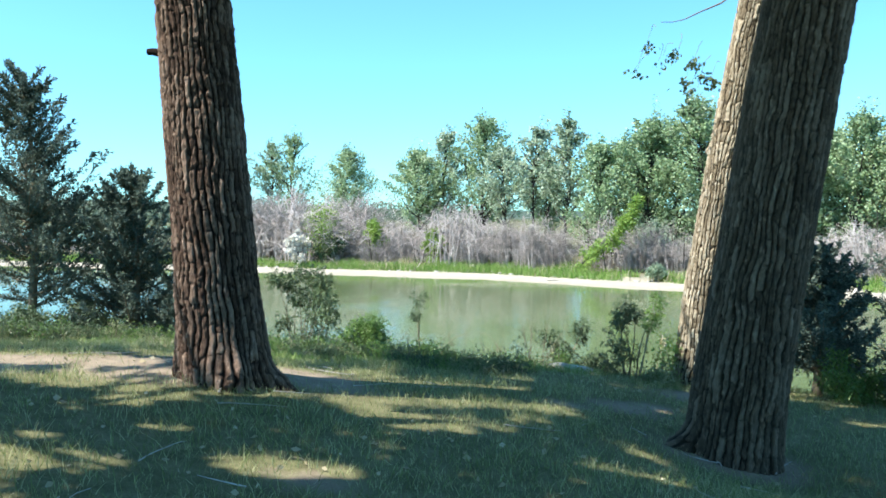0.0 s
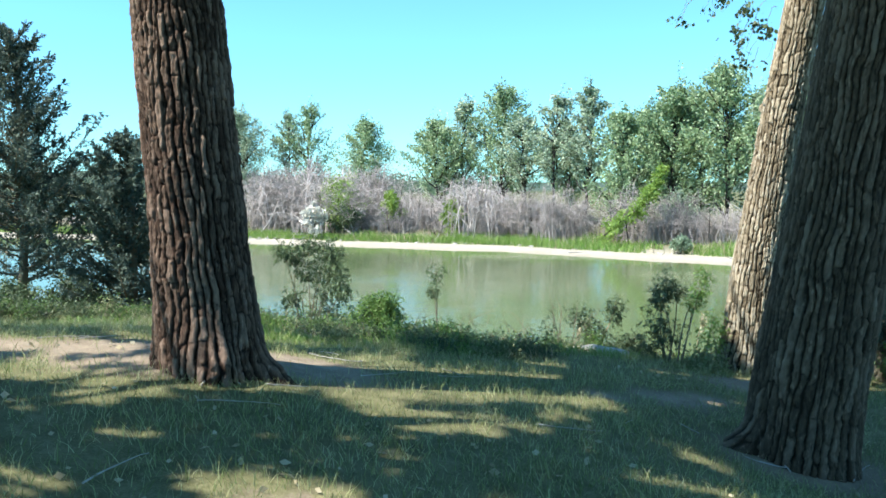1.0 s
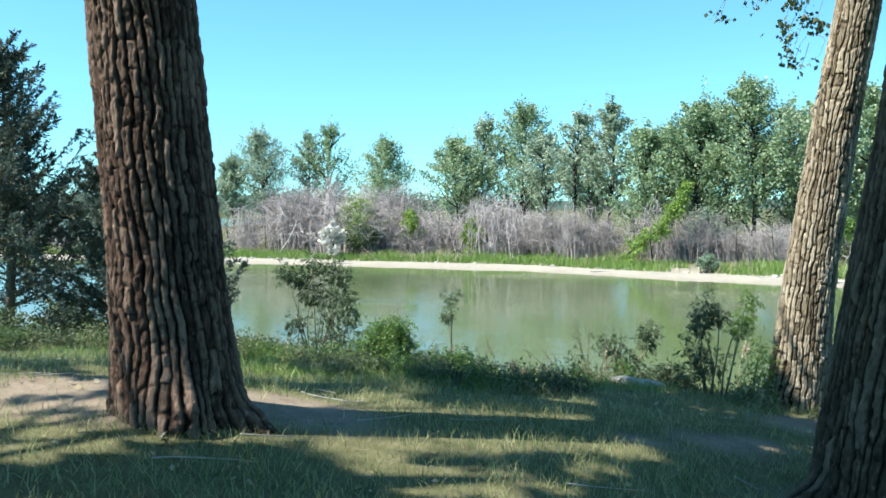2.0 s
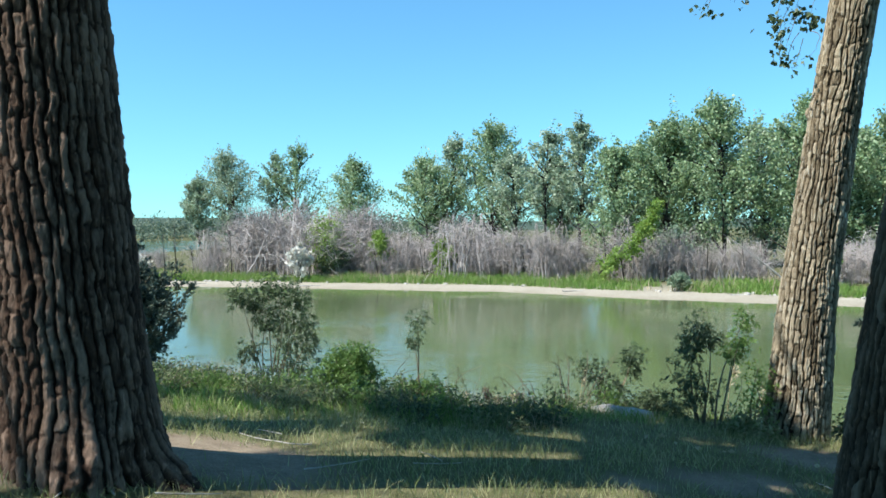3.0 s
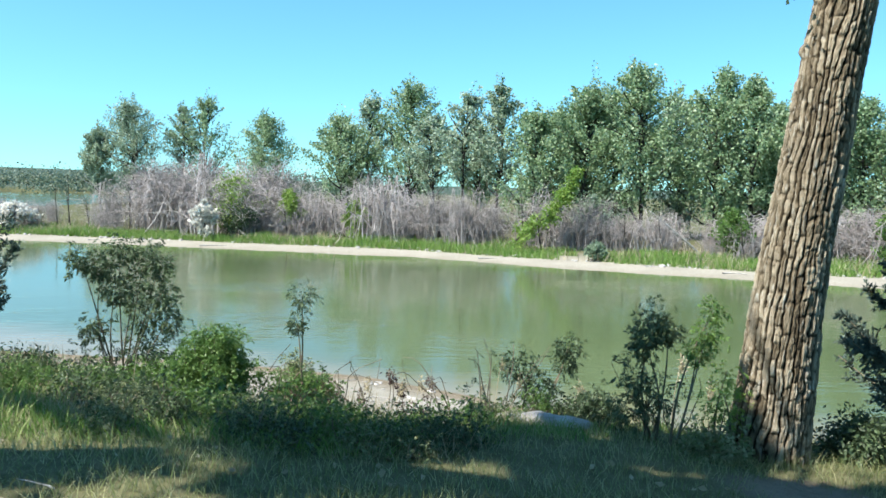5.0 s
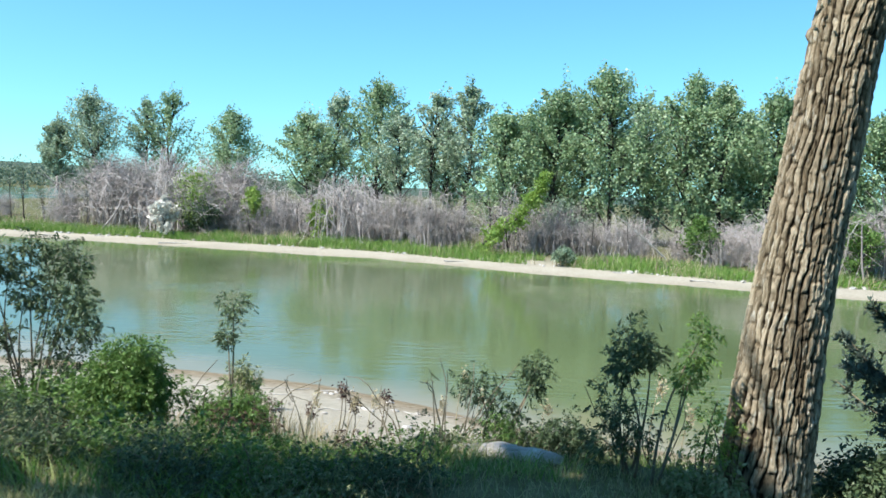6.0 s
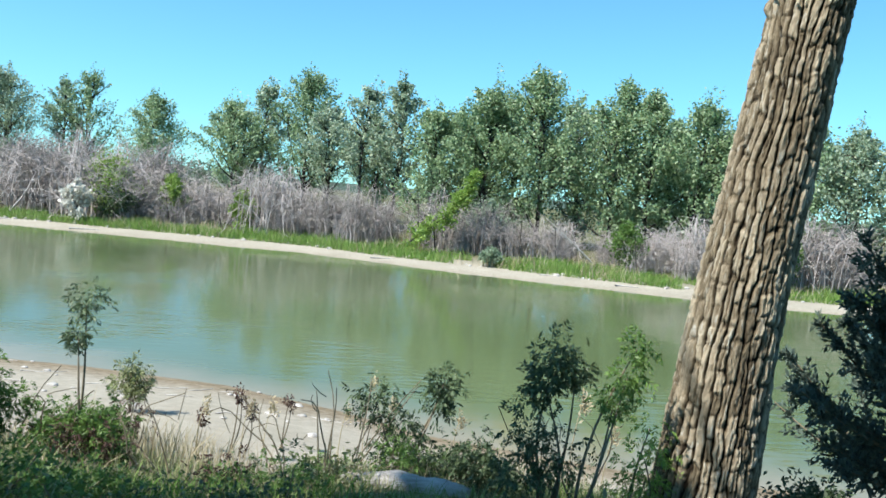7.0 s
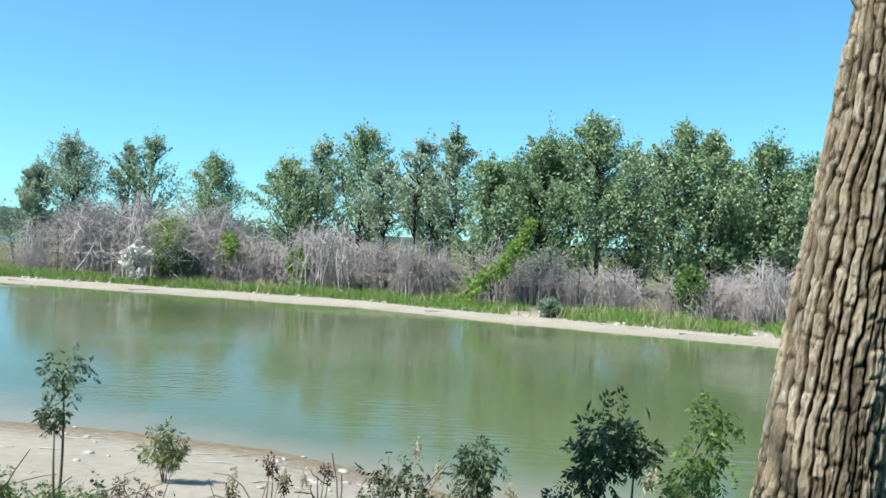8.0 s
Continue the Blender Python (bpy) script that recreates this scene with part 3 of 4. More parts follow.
# ---- trees of the far bank ----
def broadleaf(name, label, x, y, top, half, low, leaf_m, seed, leaf=0.3, count=46, per=55, sparse=0.5):
    """A slim far tree: trunk, forking limbs and an uneven crown of leaf clumps."""
    r = np.random.default_rng(seed)
    z0 = float(height(x, y)) - 0.1
    root = new(name)
    root.location = (x, y, z0)
    h, lo = top - z0, low - z0
    lean = r.normal(size=2) * 0.03 * h
    t = np.linspace(0, 1, 9)[:, None]
    stem = np.concatenate([lean * t**2 + 0.012 * h * np.sin(t * 6 + r.uniform(0, 6)), t * h * 0.93], 1)
    geos = [tube(stem, (0.011 * h * (1 - 0.9 * t[:, 0]) + 0.012), 7)]
    # limbs rise steeply from the stem, each carrying its leaves in a loose plume
    u = r.uniform(0, 1, count)
    zb = 0.75 * lo + (0.9 * h - 0.75 * lo) * u
    a = r.uniform(0, 2 * np.pi, count)
    out = half * (0.12 + 1.0 * np.sin(np.pi * (0.24 + 0.72 * u))) * r.uniform(0.3, 1.25, count)
    foot = np.stack([np.interp(zb, stem[:, 2], stem[:, 0]), np.interp(zb, stem[:, 2], stem[:, 1]), zb], 1)
    tip = foot + np.stack([np.cos(a) * out, np.sin(a) * out, out * r.uniform(0.5, 1.7, count)], 1)
    tip[:, 2] = np.minimum(tip[:, 2], h * (1 - 0.55 * (out / (1.6 * half)) ** 2) * r.uniform(0.9, 1.0, count))
    tip[:3] = stem[-1] + r.normal(size=(3, 3)) * 0.03 * h + [0, 0, 0.05 * h]
    for k in range(0, count, 3):
        geos.append(limb(foot[k], tip[k], 0.006 * h + 0.01, 0.012, r, 0.2, 5, 4))
    link_np("trunk", join(geos), M_BARK_FAR, root)
    q = r.uniform(0.3, 1.08, (count * per, 1)) ** 0.8
    fat = sparse * half * np.repeat(r.uniform(0.35, 1.15, (count, 1)), per, 0) * (0.75 + 0.4 * np.sin(q * np.pi))
    at = np.repeat(foot, per, 0) + np.repeat(tip - foot, per, 0) * q + np.clip(r.normal(size=(count * per, 3)), -1.7, 1.7) * fat * [0.5, 0.5, 0.62]
    keep = r.uniform(0, 1, len(at)) < np.repeat(r.uniform(0.35, 1.2, count), per)
    at = at[keep]
    link_np("crown", leaves(at, r.normal(size=at.shape) + [0, 0, -0.4], leaf * r.uniform(0.6, 1.3, len(at)), 0.75, 0.1, r), leaf_m, root, False)
    return tagged(root, label, "tree", "trees on the far bank")


# x and top height of each tree as they would stand 75 m up the y axis, with their own distance
def far_spot(x75, z75, y):
    k = (y - 4.74) / 70.26
    return -0.26 + (x75 + 0.26) * k, 1.39 + (z75 - 1.39) * k, k


FAR_TREES = [  # x75, top75, half width, bottom75, distance, leaf, density
    (-29.1, 5.6, 1.1, 2.4, 118, 1, 0.9), (-26.3, 7.8, 2.3, 2.2, 119, 1, 1.0), (-22.2, 7.8, 1.3, 3.4, 120, 1, 0.4), (-20.2, 8.4, 1.9, 1.6, 119, 0, 0.5),
    (-15.3, 7.0, 1.9, 0.6, 114, 0, 1.0), (-8.9, 7.2, 2.2, 2.0, 92, 0, 0.9), (-6.6, 8.7, 1.9, 2.4, 94, 1, 0.6), (-3.1, 9.9, 2.6, 1.4, 92, 0, 1.1),
    (1.2, 9.5, 1.9, 2.4, 80, 1, 0.6), (4.3, 10.5, 1.8, 2.2, 78, 1, 0.7), (7.3, 7.9, 2.4, 0.0, 70, 0, 1.0), (11.7, 10.2, 2.7, 0.6, 70, 0, 1.1),
    (16.4, 12.0, 3.1, 0.6, 68, 0, 1.1), (22.3, 11.5, 2.9, 0.0, 66, 0, 1.1), (25.6, 10.9, 2.3, 0.0, 65, 0, 1.0), (29.6, 10.4, 3.0, -0.4, 64, 0, 1.0),
    (34.7, 9.4, 3.0, -0.6, 62, 0, 1.0), (39.5, 9.0, 3.0, -0.6, 60, 0, 1.0), (44.5, 9.4, 3.2, -0.6, 58, 1, 1.0), (14.0, 9.4, 3.0, 0.0, 74, 0, 1.0),
    (19.5, 9.6, 3.0, -0.4, 72, 1, 1.0), (9.6, 8.0, 2.6, 0.0, 76, 0, 0.9), (27.8, 9.0, 3.0, -0.8, 70, 0, 1.0), (32.2, 8.4, 3.0, -0.8, 68, 1, 1.0),
    (-1.2, 7.2, 2.0, 1.2, 86, 1, 0.6), (2.8, 7.0, 2.0, 0.6, 84, 0, 0.7), (50.0, 9.0, 3.2, -0.8, 56, 0, 1.0), (57.0, 9.0, 3.4, -0.8, 54, 0, 1.0),
]
for i, (x75, t75, half, b75, y, kind, dens) in enumerate(FAR_TREES):
    x, top, k = far_spot(x75, t75, y)
    low = far_spot(x75, b75 - (1.9 if dens > 0.8 else 0.6), y)[1]
    grey = kind == 1
    broadleaf("poplar_tree", "young poplar with silvery green leaves on the far bank" if grey else "leafy green poplar standing on the far bank", x, y, top + 0.35 * k, half * 1.2 * k, low,
              M_LEAF_GREY if grey else M_LEAF_FAR, 100 + i, 0.22 + 0.05 * (k - 0.9), int(50 + 80 * dens), int(55 + 70 * dens), 0.21 if dens > 0.8 else 0.17)

# low bushes of the far bank: x75, top, half width, distance, kind
for i, (x75, t75, half, y, m, lab) in enumerate([
        (-17.9, 1.8, 2.3, 70.9, M_LEAF_LIME, "rounded green bush behind the pale one"), (-17.4, -0.7, 1.6, 70.2, M_LEAF_DARK, "dark leafy bush at the far waterline"), (-13.0, 0.9, 1.0, 71.2, M_LEAF_LIME, "bright green bush among dead brush"),
        (-7.5, 0.1, 0.9, 69.0, M_LEAF_LIME, "bright green bush among dead brush"), (12.4, 0.9, 1.7, 64.5, M_LEAF_GREY, "silvery bush under the poplars"), (12.6, -3.1, 0.7, 57.2, M_LEAF_GREY, "small grey bush at the edge of the sand"),
        (24.2, -0.3, 1.4, 57.5, M_LEAF_MID, "green bush under the poplars"), (37.5, 0.0, 1.8, 52.3, M_LEAF_MID, "green bush under the poplars")]):
    x, top, k = far_spot(x75, t75, y)
    broadleaf("bush", lab, x, y, top, half * k, float(height(x, y)) + 0.3, m, 300 + i, 0.17, 46, 80, 0.42)


# ---- dead brush along the far bank ----
def brush_mesh(seed, n=80, h=3.2, spread=1.3, droop=0.5):
    """Arching dead shoots that fork into fine hanging twigs."""
    r = np.random.default_rng(seed)
    geos = []
    for _ in range(n):
        a = r.uniform(0, 2 * np.pi)
        out = spread * r.uniform(0.2, 1.15)
        hh = h * r.uniform(0.35, 1.0) ** 0.8 * (1 - 0.3 * out / spread)
        t = np.linspace(0, 1, 6)
        arch = 0.5 + 0.5 * droop * r.uniform(0.2, 1.2)
        zz = hh * np.sin(t * np.pi * arch)
        base = r.normal(size=2) * 0.45
        swing = a + r.normal() * 0.5 * t
        rad = out * t**1.5
        p = np.stack([base[0] + np.cos(swing) * rad, base[1] + np.sin(swing) * rad, zz], 1) + r.normal(size=(6, 3)) * 0.06 * t[:, None]
        geos.append(tube(p, np.linspace(0.02, 0.005, 6) * r.uniform(0.6, 1.5), 3))
        for _ in range(7):
            k = r.integers(2, 6)
            fall = droop * r.uniform(-0.2, 1.0)
            tip = p[k] + [*(np.array([np.cos(a), np.sin(a)]) * 0.2 + r.normal(size=2) * 0.34), (0.45 - 1.0 * fall) * r.uniform(0.5, 1.2)]
            tip[2] = max(tip[2], 0.02)
            geos.append(tube(np.array([p[k], tip]), [0.009, 0.004], 3))
    for _ in range(4):
        b = np.array([*r.normal(size=2) * spread * 0.4, 0])
        geos.append(limb(b, b + [*r.normal(size=2) * 0.8, h * r.uniform(0.45, 0.9)], 0.034, 0.012, r, 0.35, 7, 4))
    return join(geos)


brush_kinds = [mesh_np("dead_brush", *brush_mesh(400 + k, 84, (3.0, 3.5, 2.6, 3.2)[k], (1.7, 1.2, 1.8, 1.4)[k], (1.0, 0.45, 0.9, 0.7)[k])) for k in range(4)]
for me in brush_kinds:
    me.materials.append(M_TWIG)
r = np.random.default_rng(5)
for i in range(175):
    x = -62 + 120 * (i + r.uniform(-0.4, 0.4)) / 175
    y = float(far_edge(x)) + 7.2 + 7.0 * r.uniform(0, 1) ** 1.1
    if x < 6 and float(fbm(np.array([x * 0.3 + 140]), np.array([7.0]), 78, 2)[0]) < 0.25:
        continue
    ob = new("dead_bush", brush_kinds[int(r.integers(0, 4))])
    s = r.uniform(0.45, 1.4) * (0.42 + 1.25 * float(fbm(np.array([x * 0.2 + 40]), np.array([3.0]), 77, 2)[0])) * np.interp(x, [-60, -37, -31, 10, 40], [0.55, 0.8, 1.6, 1.5, 1.45])
    ob.matrix_world = pose(x, y, float(height(x, y)) - 0.1, 0, 0, r.uniform(0, 360)) @ Matrix.Diagonal((s, s, s * r.uniform(0.85, 1.2), 1))
    tagged(ob, "leafless grey-mauve brush with drooping twigs on the far bank", "bush", "dead brush on the far bank")


# ---- blades: reeds on the far bank, turf on the near one ----
def blades(x, y, tall, wide, r, lean=0.35, z=None):
    n = len(x)
    z = height(x, y) - 0.01 if z is None else z
    a = r.uniform(0, 2 * np.pi, n)
    side = np.stack([np.cos(a), np.sin(a), 0 * a], 1) * (wide / 2)[:, None]
    b = np.stack([x, y, z], 1)
    tip = r.normal(size=(n, 3)) * [lean, lean, 0] + [0, 0, 1]
    m = b + tip * [0.35, 0.35, 0.55] * tall[:, None]
    e = b + tip * tall[:, None]
    v = np.stack([b - side, b + side, m + side * 0.8, m - side * 0.8, e], 1)
    o = np.arange(n)[:, None] * 5
    f = np.concatenate([o + [[0, 1, 2]], o + [[0, 2, 3]], o + [[3, 2, 4]]])
    return v.reshape(-1, 3), f


r = np.random.default_rng(9)
n = 95000
gx = r.uniform(-75, 60, n)
gy = far_edge(gx) + 3.3 + 6.5 * r.uniform(0, 1, n) ** 1.15
keep = fbm(gx * 0.25 + 60, gy * 0.25 + 60, 41) > 0.28 + 0.16 * (gy - far_edge(gx) > 6.5)
gx, gy = gx[keep], gy[keep]
far_grass = link_np("reed_grass", blades(gx, gy, r.uniform(0.15, 0.6, len(gx)) * (0.35 + 1.5 * fbm(gx * 0.5 + 80, gy * 0.5 + 80, 43)), r.uniform(0.02, 0.045, len(gx)), r, 0.5), M_GRASS_FAR, None, False)
tagged(far_grass, "bright green shore grass in a strip above the sand", "grass", kind="stuff")
n = 16000
gx = r.uniform(-75, 60, n)
gy = far_edge(gx) + 3.4 + 8 * r.uniform(0, 1, n)
keep = fbm(gx * 0.3 + 30, gy * 0.3 + 30, 45) > 0.5
far_straw = link_np("dry_grass", blades(gx[keep], gy[keep], r.uniform(0.3, 0.9, keep.sum()), r.uniform(0.03, 0.06, keep.sum()), r), M_STRAW, None, False)
tagged(far_straw, "pale dry grass at the foot of the far brush", "grass", kind="stuff")


def bare(x, y):
    """How bare the near ground is, 0 to 1."""
    v = 0 * x
    for cx, cy, rad in BARE:
        v = np.maximum(v, 1 - np.hypot(x - cx, (y - cy) * 1.5) / rad)
    return np.clip(v * 2.2, 0, 1)


r = np.random.default_rng(12)
n = 250000
gx, gy = r.uniform(-10, 7.5, n), 1.5 + 12.5 * r.uniform(0, 1, n)
keep = (r.uniform(0, 1, n) > bare(gx, gy) * 0.97) & (r.uniform(0, 1, n) < 0.35 + 1.3 * (fbm(gx * 0.9 + 40, gy * 0.9 + 40, 31) - 0.2)) & (gy < crest(gx) + 1.0)
gx, gy = gx[keep], gy[keep]
tuft = fbm(gx * 1.6 + 20, gy * 1.6 + 20, 33)
turf = link_np("turf_grass", blades(gx, gy, (0.03 + 0.11 * tuft) * r.uniform(0.5, 1.5, len(gx)), r.uniform(0.003, 0.0065, len(gx)), r, 0.6), M_GRASS, None, False)
tagged(turf, "short patchy green and straw-coloured grass under the trees", "grass", kind="stuff")
n = 26000
gx = r.uniform(-12, 8, n)
gy = crest(gx) + r.uniform(-0.4, 5.5, n)
keep = fbm(gx * 0.7 + 14, gy * 0.7 + 14, 35) > 0.36
gx, gy = gx[keep], gy[keep]
verge = link_np("verge_grass", blades(gx, gy, r.uniform(0.04, 0.11, len(gx)) * (1 + 0.8 * sstep(gy - crest(gx), 0.5, 2.5)), r.uniform(0.005, 0.011, len(gx)), r, 0.4), M_GRASS, None, False)
tagged(verge, "longer green grass along the top of the bank", "grass", kind="stuff")


n = 9000
gx = r.uniform(-6, 3, n)
gy = crest(gx) + r.uniform(-0.5, 1.3, n)
keep = fbm(gx * 1.3 + 24, gy * 1.3 + 24, 37) > 0.46
gx, gy = gx[keep], gy[keep]
weed = link_np("weed_grass", blades(gx, gy, r.uniform(0.06, 0.19, len(gx)), r.uniform(0.006, 0.012, len(gx)), r, 0.5), M_GRASS_FAR, None, False)
tagged(weed, "fresh green tufts of tall grass on the crest", "grass", kind="stuff")


# ---- junipers on the near bank ----
def juniper(label, x, y, top, half, seed, n=95, low=0.1):
    r = np.random.default_rng(seed)
    z0 = float(height(x, y)) - 0.05
    h = top - z0
    root = new("juniper_tree")
    root.location = (x, y, z0)
    geos = [tube(np.stack([0.03 * h * np.sin(np.linspace(0, 3, 10)), 0 * np.linspace(0, 1, 10), np.linspace(0, h * 0.97, 10)], 1), np.linspace(0.09, 0.012, 10), 7)]
    at, way, size = [], [], []
    for _ in range(n):
        u = r.uniform(low, 0.97) ** 0.85
        L = half * (1 - u) ** 0.75 * r.uniform(0.55, 1.2) + 0.12
        a = r.uniform(0, 2 * np.pi)
        rise = r.uniform(0.3, 1.1)
        t = np.linspace(0, 1, 7)[:, None]
        p = np.concatenate([np.cos(a) * L * t, np.sin(a) * L * t, u * h + rise * L * t**1.5], 1)
        geos.append(tube(p, np.linspace(0.018, 0.004, 7), 4))
        m = int(20 + 46 * L / half)
        q = r.uniform(0.03, 1.0, m)[:, None]
        b = np.concatenate([np.cos(a) * L * q, np.sin(a) * L * q, u * h + rise * L * q**1.5], 1)
        d = np.array([np.cos(a), np.sin(a), rise]) + r.normal(size=(m, 3)) * 0.75
        tw = unit(d) * (0.3 * L * (1.1 - q) + 0.07) * r.uniform(0.5, 1.2, (m, 1))
        for s in range(11):
            at.append(b + tw * s / 11), way.append(unit(d) + r.normal(size=(m, 3)) * 0.6), size.append(r.uniform(0.035, 0.075, m))
    link_np("trunk", join(geos), M_STEM, root)
    link_np("foliage", leaves(np.concatenate(at), np.concatenate(way), np.concatenate(size), 0.4, 0.1, r), M_JUNIPER, root, False)
    return tagged(root, label, "juniper", "junipers on the bank")


juniper("tall feathery dark green juniper on the bank", -8.75, 14.2, 4.25, 1.75, 61, 130)
juniper("broad dark juniper behind the big trunk", -6.9, 14.4, 2.35, 1.5, 62, 135, 0.05)
juniper("small dark juniper with sweeping sprays", -5.7, 14.2, 0.9, 0.95, 63, 60, 0.05)
juniper("dark green juniper beside the leaning trunk", 4.4, 12.6, 1.1, 1.05, 64, 90, 0.1)
juniper("broad juniper with rusty sprays on the bank", 6.6, 13.2, 2.1, 1.6, 65, 120, 0.05)


# ---- saplings and low growth on the crest ----
def sapling(name, label, x, y, tips, leaf_m, seed, leaf=0.1, clump=0.16, per=60, fill=2, pinnate=True):
    """Thin stems that end in drooping leaf clumps at the tips given."""
    r = np.random.default_rng(seed)
    z0 = float(height(x, y)) - 0.03
    root = new(name)
    root.location = (x, y, z0)
    at, way = [], []
    for tx, ty, tz, cs in tips:
        tip = np.array([tx - x, ty - y, tz - z0])
        base = r.normal(size=3) * [0.03, 0.03, 0]
        t = np.linspace(0, 1, 8)[:, None]
        p = base + (tip - base) * t + np.sin(t * np.pi) * r.normal(size=3) * 0.06 * [1, 1, 0]
        stems = [tube(p, np.linspace(0.014, 0.004, 8), 5)]
        for k in range(fill + 1):
            c = tip if k == 0 else base + (tip - base) * r.uniform(0.45, 0.9) + r.normal(size=3) * cs * 0.9
            if k:
                stems.append(limb(base + (tip - base) * 0.4, c, 0.006, 0.003, r, 0.2, 5, 4))
            m = int(2.7 * per * (1 if k == 0 else 0.6))
            b = c + r.normal(size=(m, 3)) * cs * 0.55 * (1 if k == 0 else 0.8)
            at.append(b), way.append(unit(b - c) * 0.8 + r.normal(size=(m, 3)) * 0.5 + [0, 0, -0.7])
        link_np("stem", join(stems), M_STEM, root)
    at, way = np.concatenate(at), np.concatenate(way)
    if pinnate:
        pick = r.uniform(0, 1, len(at)) < 0.6
        geo = fronds(at[pick], way[pick], 0.6 * leaf * r.uniform(0.6, 1.2, pick.sum()), r)
    else:
        geo = leaves(at, way, 0.55 * leaf * r.uniform(0.6, 1.25, len(at)), 0.42, 0.12, r)
    link_np("foliage", geo, leaf_m, root, False)
    return tagged(root, label, "shrub")


def heap(x, y, top, half, n, seed):
    """Tips spread under a dome, for a dense bush."""
    r = np.random.default_rng(seed)
    z0 = float(height(x, y))
    out = []
    for _ in range(n):
        a, q = r.uniform(0, 2 * np.pi), r.uniform(0, 1) ** 0.6
        out.append((x + np.cos(a) * half * q, y + np.sin(a) * half * q, z0 + (top - z0) * (1 - 0.6 * q**2) * r.uniform(0.35, 1.0), 0.13))
    return out


sapling("ash_sapling", "many-stemmed ash sapling with dark leaves", -3.9, 14.7, [(-4.3, 14.6, 0.5, .13), (-4.1, 14.7, 0.42, .12), (-3.9, 14.7, 0.62, .13), (-3.65, 14.8, 0.56, .13), (-3.45, 14.7, 0.42, .12), (-3.7, 14.7, 0.2, .17), (-3.4, 14.6, 0.12, .13), (-3.95, 14.7, 0.15, .14), (-3.3, 14.6, -0.15, .13), (-3.6, 14.7, -0.15, .16), (-4.2, 14.7, -0.3, .13), (-4.3, 14.7, -0.75, .2), (-4.0, 14.7, -0.85, .2), (-3.7, 14.7, -0.55, .2), (-3.4, 14.7, -0.55, .22), (-3.5, 14.7, -0.85, .24)], M_LEAF_DARK, 71, 0.13, per=70, fill=0)
sapling("bush", "dense fresh green bush on the crest", -2.45, 13.2, heap(-2.45, 13.2, -0.05, 0.36, 24, 3), M_LEAF_MID, 72, 0.1, per=80)
sapling("ash_sapling", "thin upright sapling with a tuft of leaves", -1.58, 13.3, [(-1.58, 13.3, 0.3, .1), (-1.62, 13.3, 0.02, .06)], M_LEAF_DARK, 73, 0.1, per=45, fill=0)
sapling("bush", "low leafy bush beside the thin sapling", -1.55, 13.2, heap(-1.55, 13.2, -0.55, 0.28, 12, 4), M_LEAF_MID, 74, 0.09, per=50)
sapling("ash_sapling", "dark ash sapling with a drooping leaf tuft", 0.75, 13.0, [(1.02, 13.2, -0.12, .09), (1.0, 13.2, -0.28, .09), (0.5, 13.0, -0.25, .13), (0.7, 13.0, -0.4, .13), (0.85, 13.0, -0.62, .15), (0.6, 13.0, -0.68, .16)], M_LEAF_DARK, 75, 0.11, per=60, fill=0)
sapling("bush", "dark low bush on the crest", 1.2, 12.9, heap(1.2, 12.9, -0.5, 0.24, 10, 5), M_LEAF_DARK, 76, 0.1, per=45, fill=1)
sapling("ash_sapling", "ash sapling with two leafy tips", 1.6, 12.3, [(1.6, 12.2, 0.28, .12), (1.5, 12.2, 0.12, .08), (1.7, 12.2, 0.2, .07), (1.45, 12.2, -0.2, .13), (1.62, 12.2, -0.32, .15), (1.38, 12.2, -0.45, .14)], M_LEAF_DARK, 77, 0.11, per=60, fill=0)
sapling("ash_sapling", "slanting sapling with bright drooping leaves", 1.72, 12.0, [(1.97, 11.9, 0.42, .08), (1.93, 11.9, 0.25, .08), (1.86, 11.9, 0.1, .06)], M_LEAF_MID, 78, 0.1, per=42, fill=0)
sapling("bush", "small yellow-green bush at the foot of the slanting tree", 2.13, 12.0, heap(2.13, 12.0, 0.0, 0.13, 6, 6), M_LEAF_LIME, 79, 0.09, per=26, fill=0)

for x, y, top, half, m, lab in ((-9.6, 13.4, 0.25, 0.6, M_LEAF_DARK, "dark bush under the junipers"), (-8.2, 13.2, 0.1, 0.5, M_LEAF_DARK, "dark bush under the junipers"), (-7.4, 13.6, 0.2, 0.5, M_LEAF_DARK, "dark bush under the junipers"),
                                (-5.2, 13.8, -0.45, 0.4, M_LEAF_DARK, "dark bush at the edge of the bank"), (-4.6, 13.9, -0.5, 0.3, M_LEAF_DARK, "dark bush at the edge of the bank"), (-3.2, 13.6, -0.6, 0.4, M_LEAF_MID, "green bush below the ash sapling"),
                                (-3.9, 13.5, -0.65, 0.4, M_LEAF_MID, "green bush below the ash sapling"), (4.6, 11.9, -0.2, 0.55, M_LEAF_MID, "green bush beside the juniper"), (5.6, 11.6, 0.3, 0.7, M_LEAF_DARK, "dark bush beside the juniper"),
                                (6.9, 12.0, 0.9, 0.8, M_LEAF_MID, "tall green bush on the bank"), (3.4, 12.2, -0.55, 0.3, M_LEAF_DARK, "dark bush at the foot of the slanting tree")):
    sapling("bush", lab, x, y, heap(x, y, top, half, 16, int(900 + x * 10)), m, int(950 + x * 10), 0.095, per=60, pinnate=False)["group"] = "bushes on the bank"

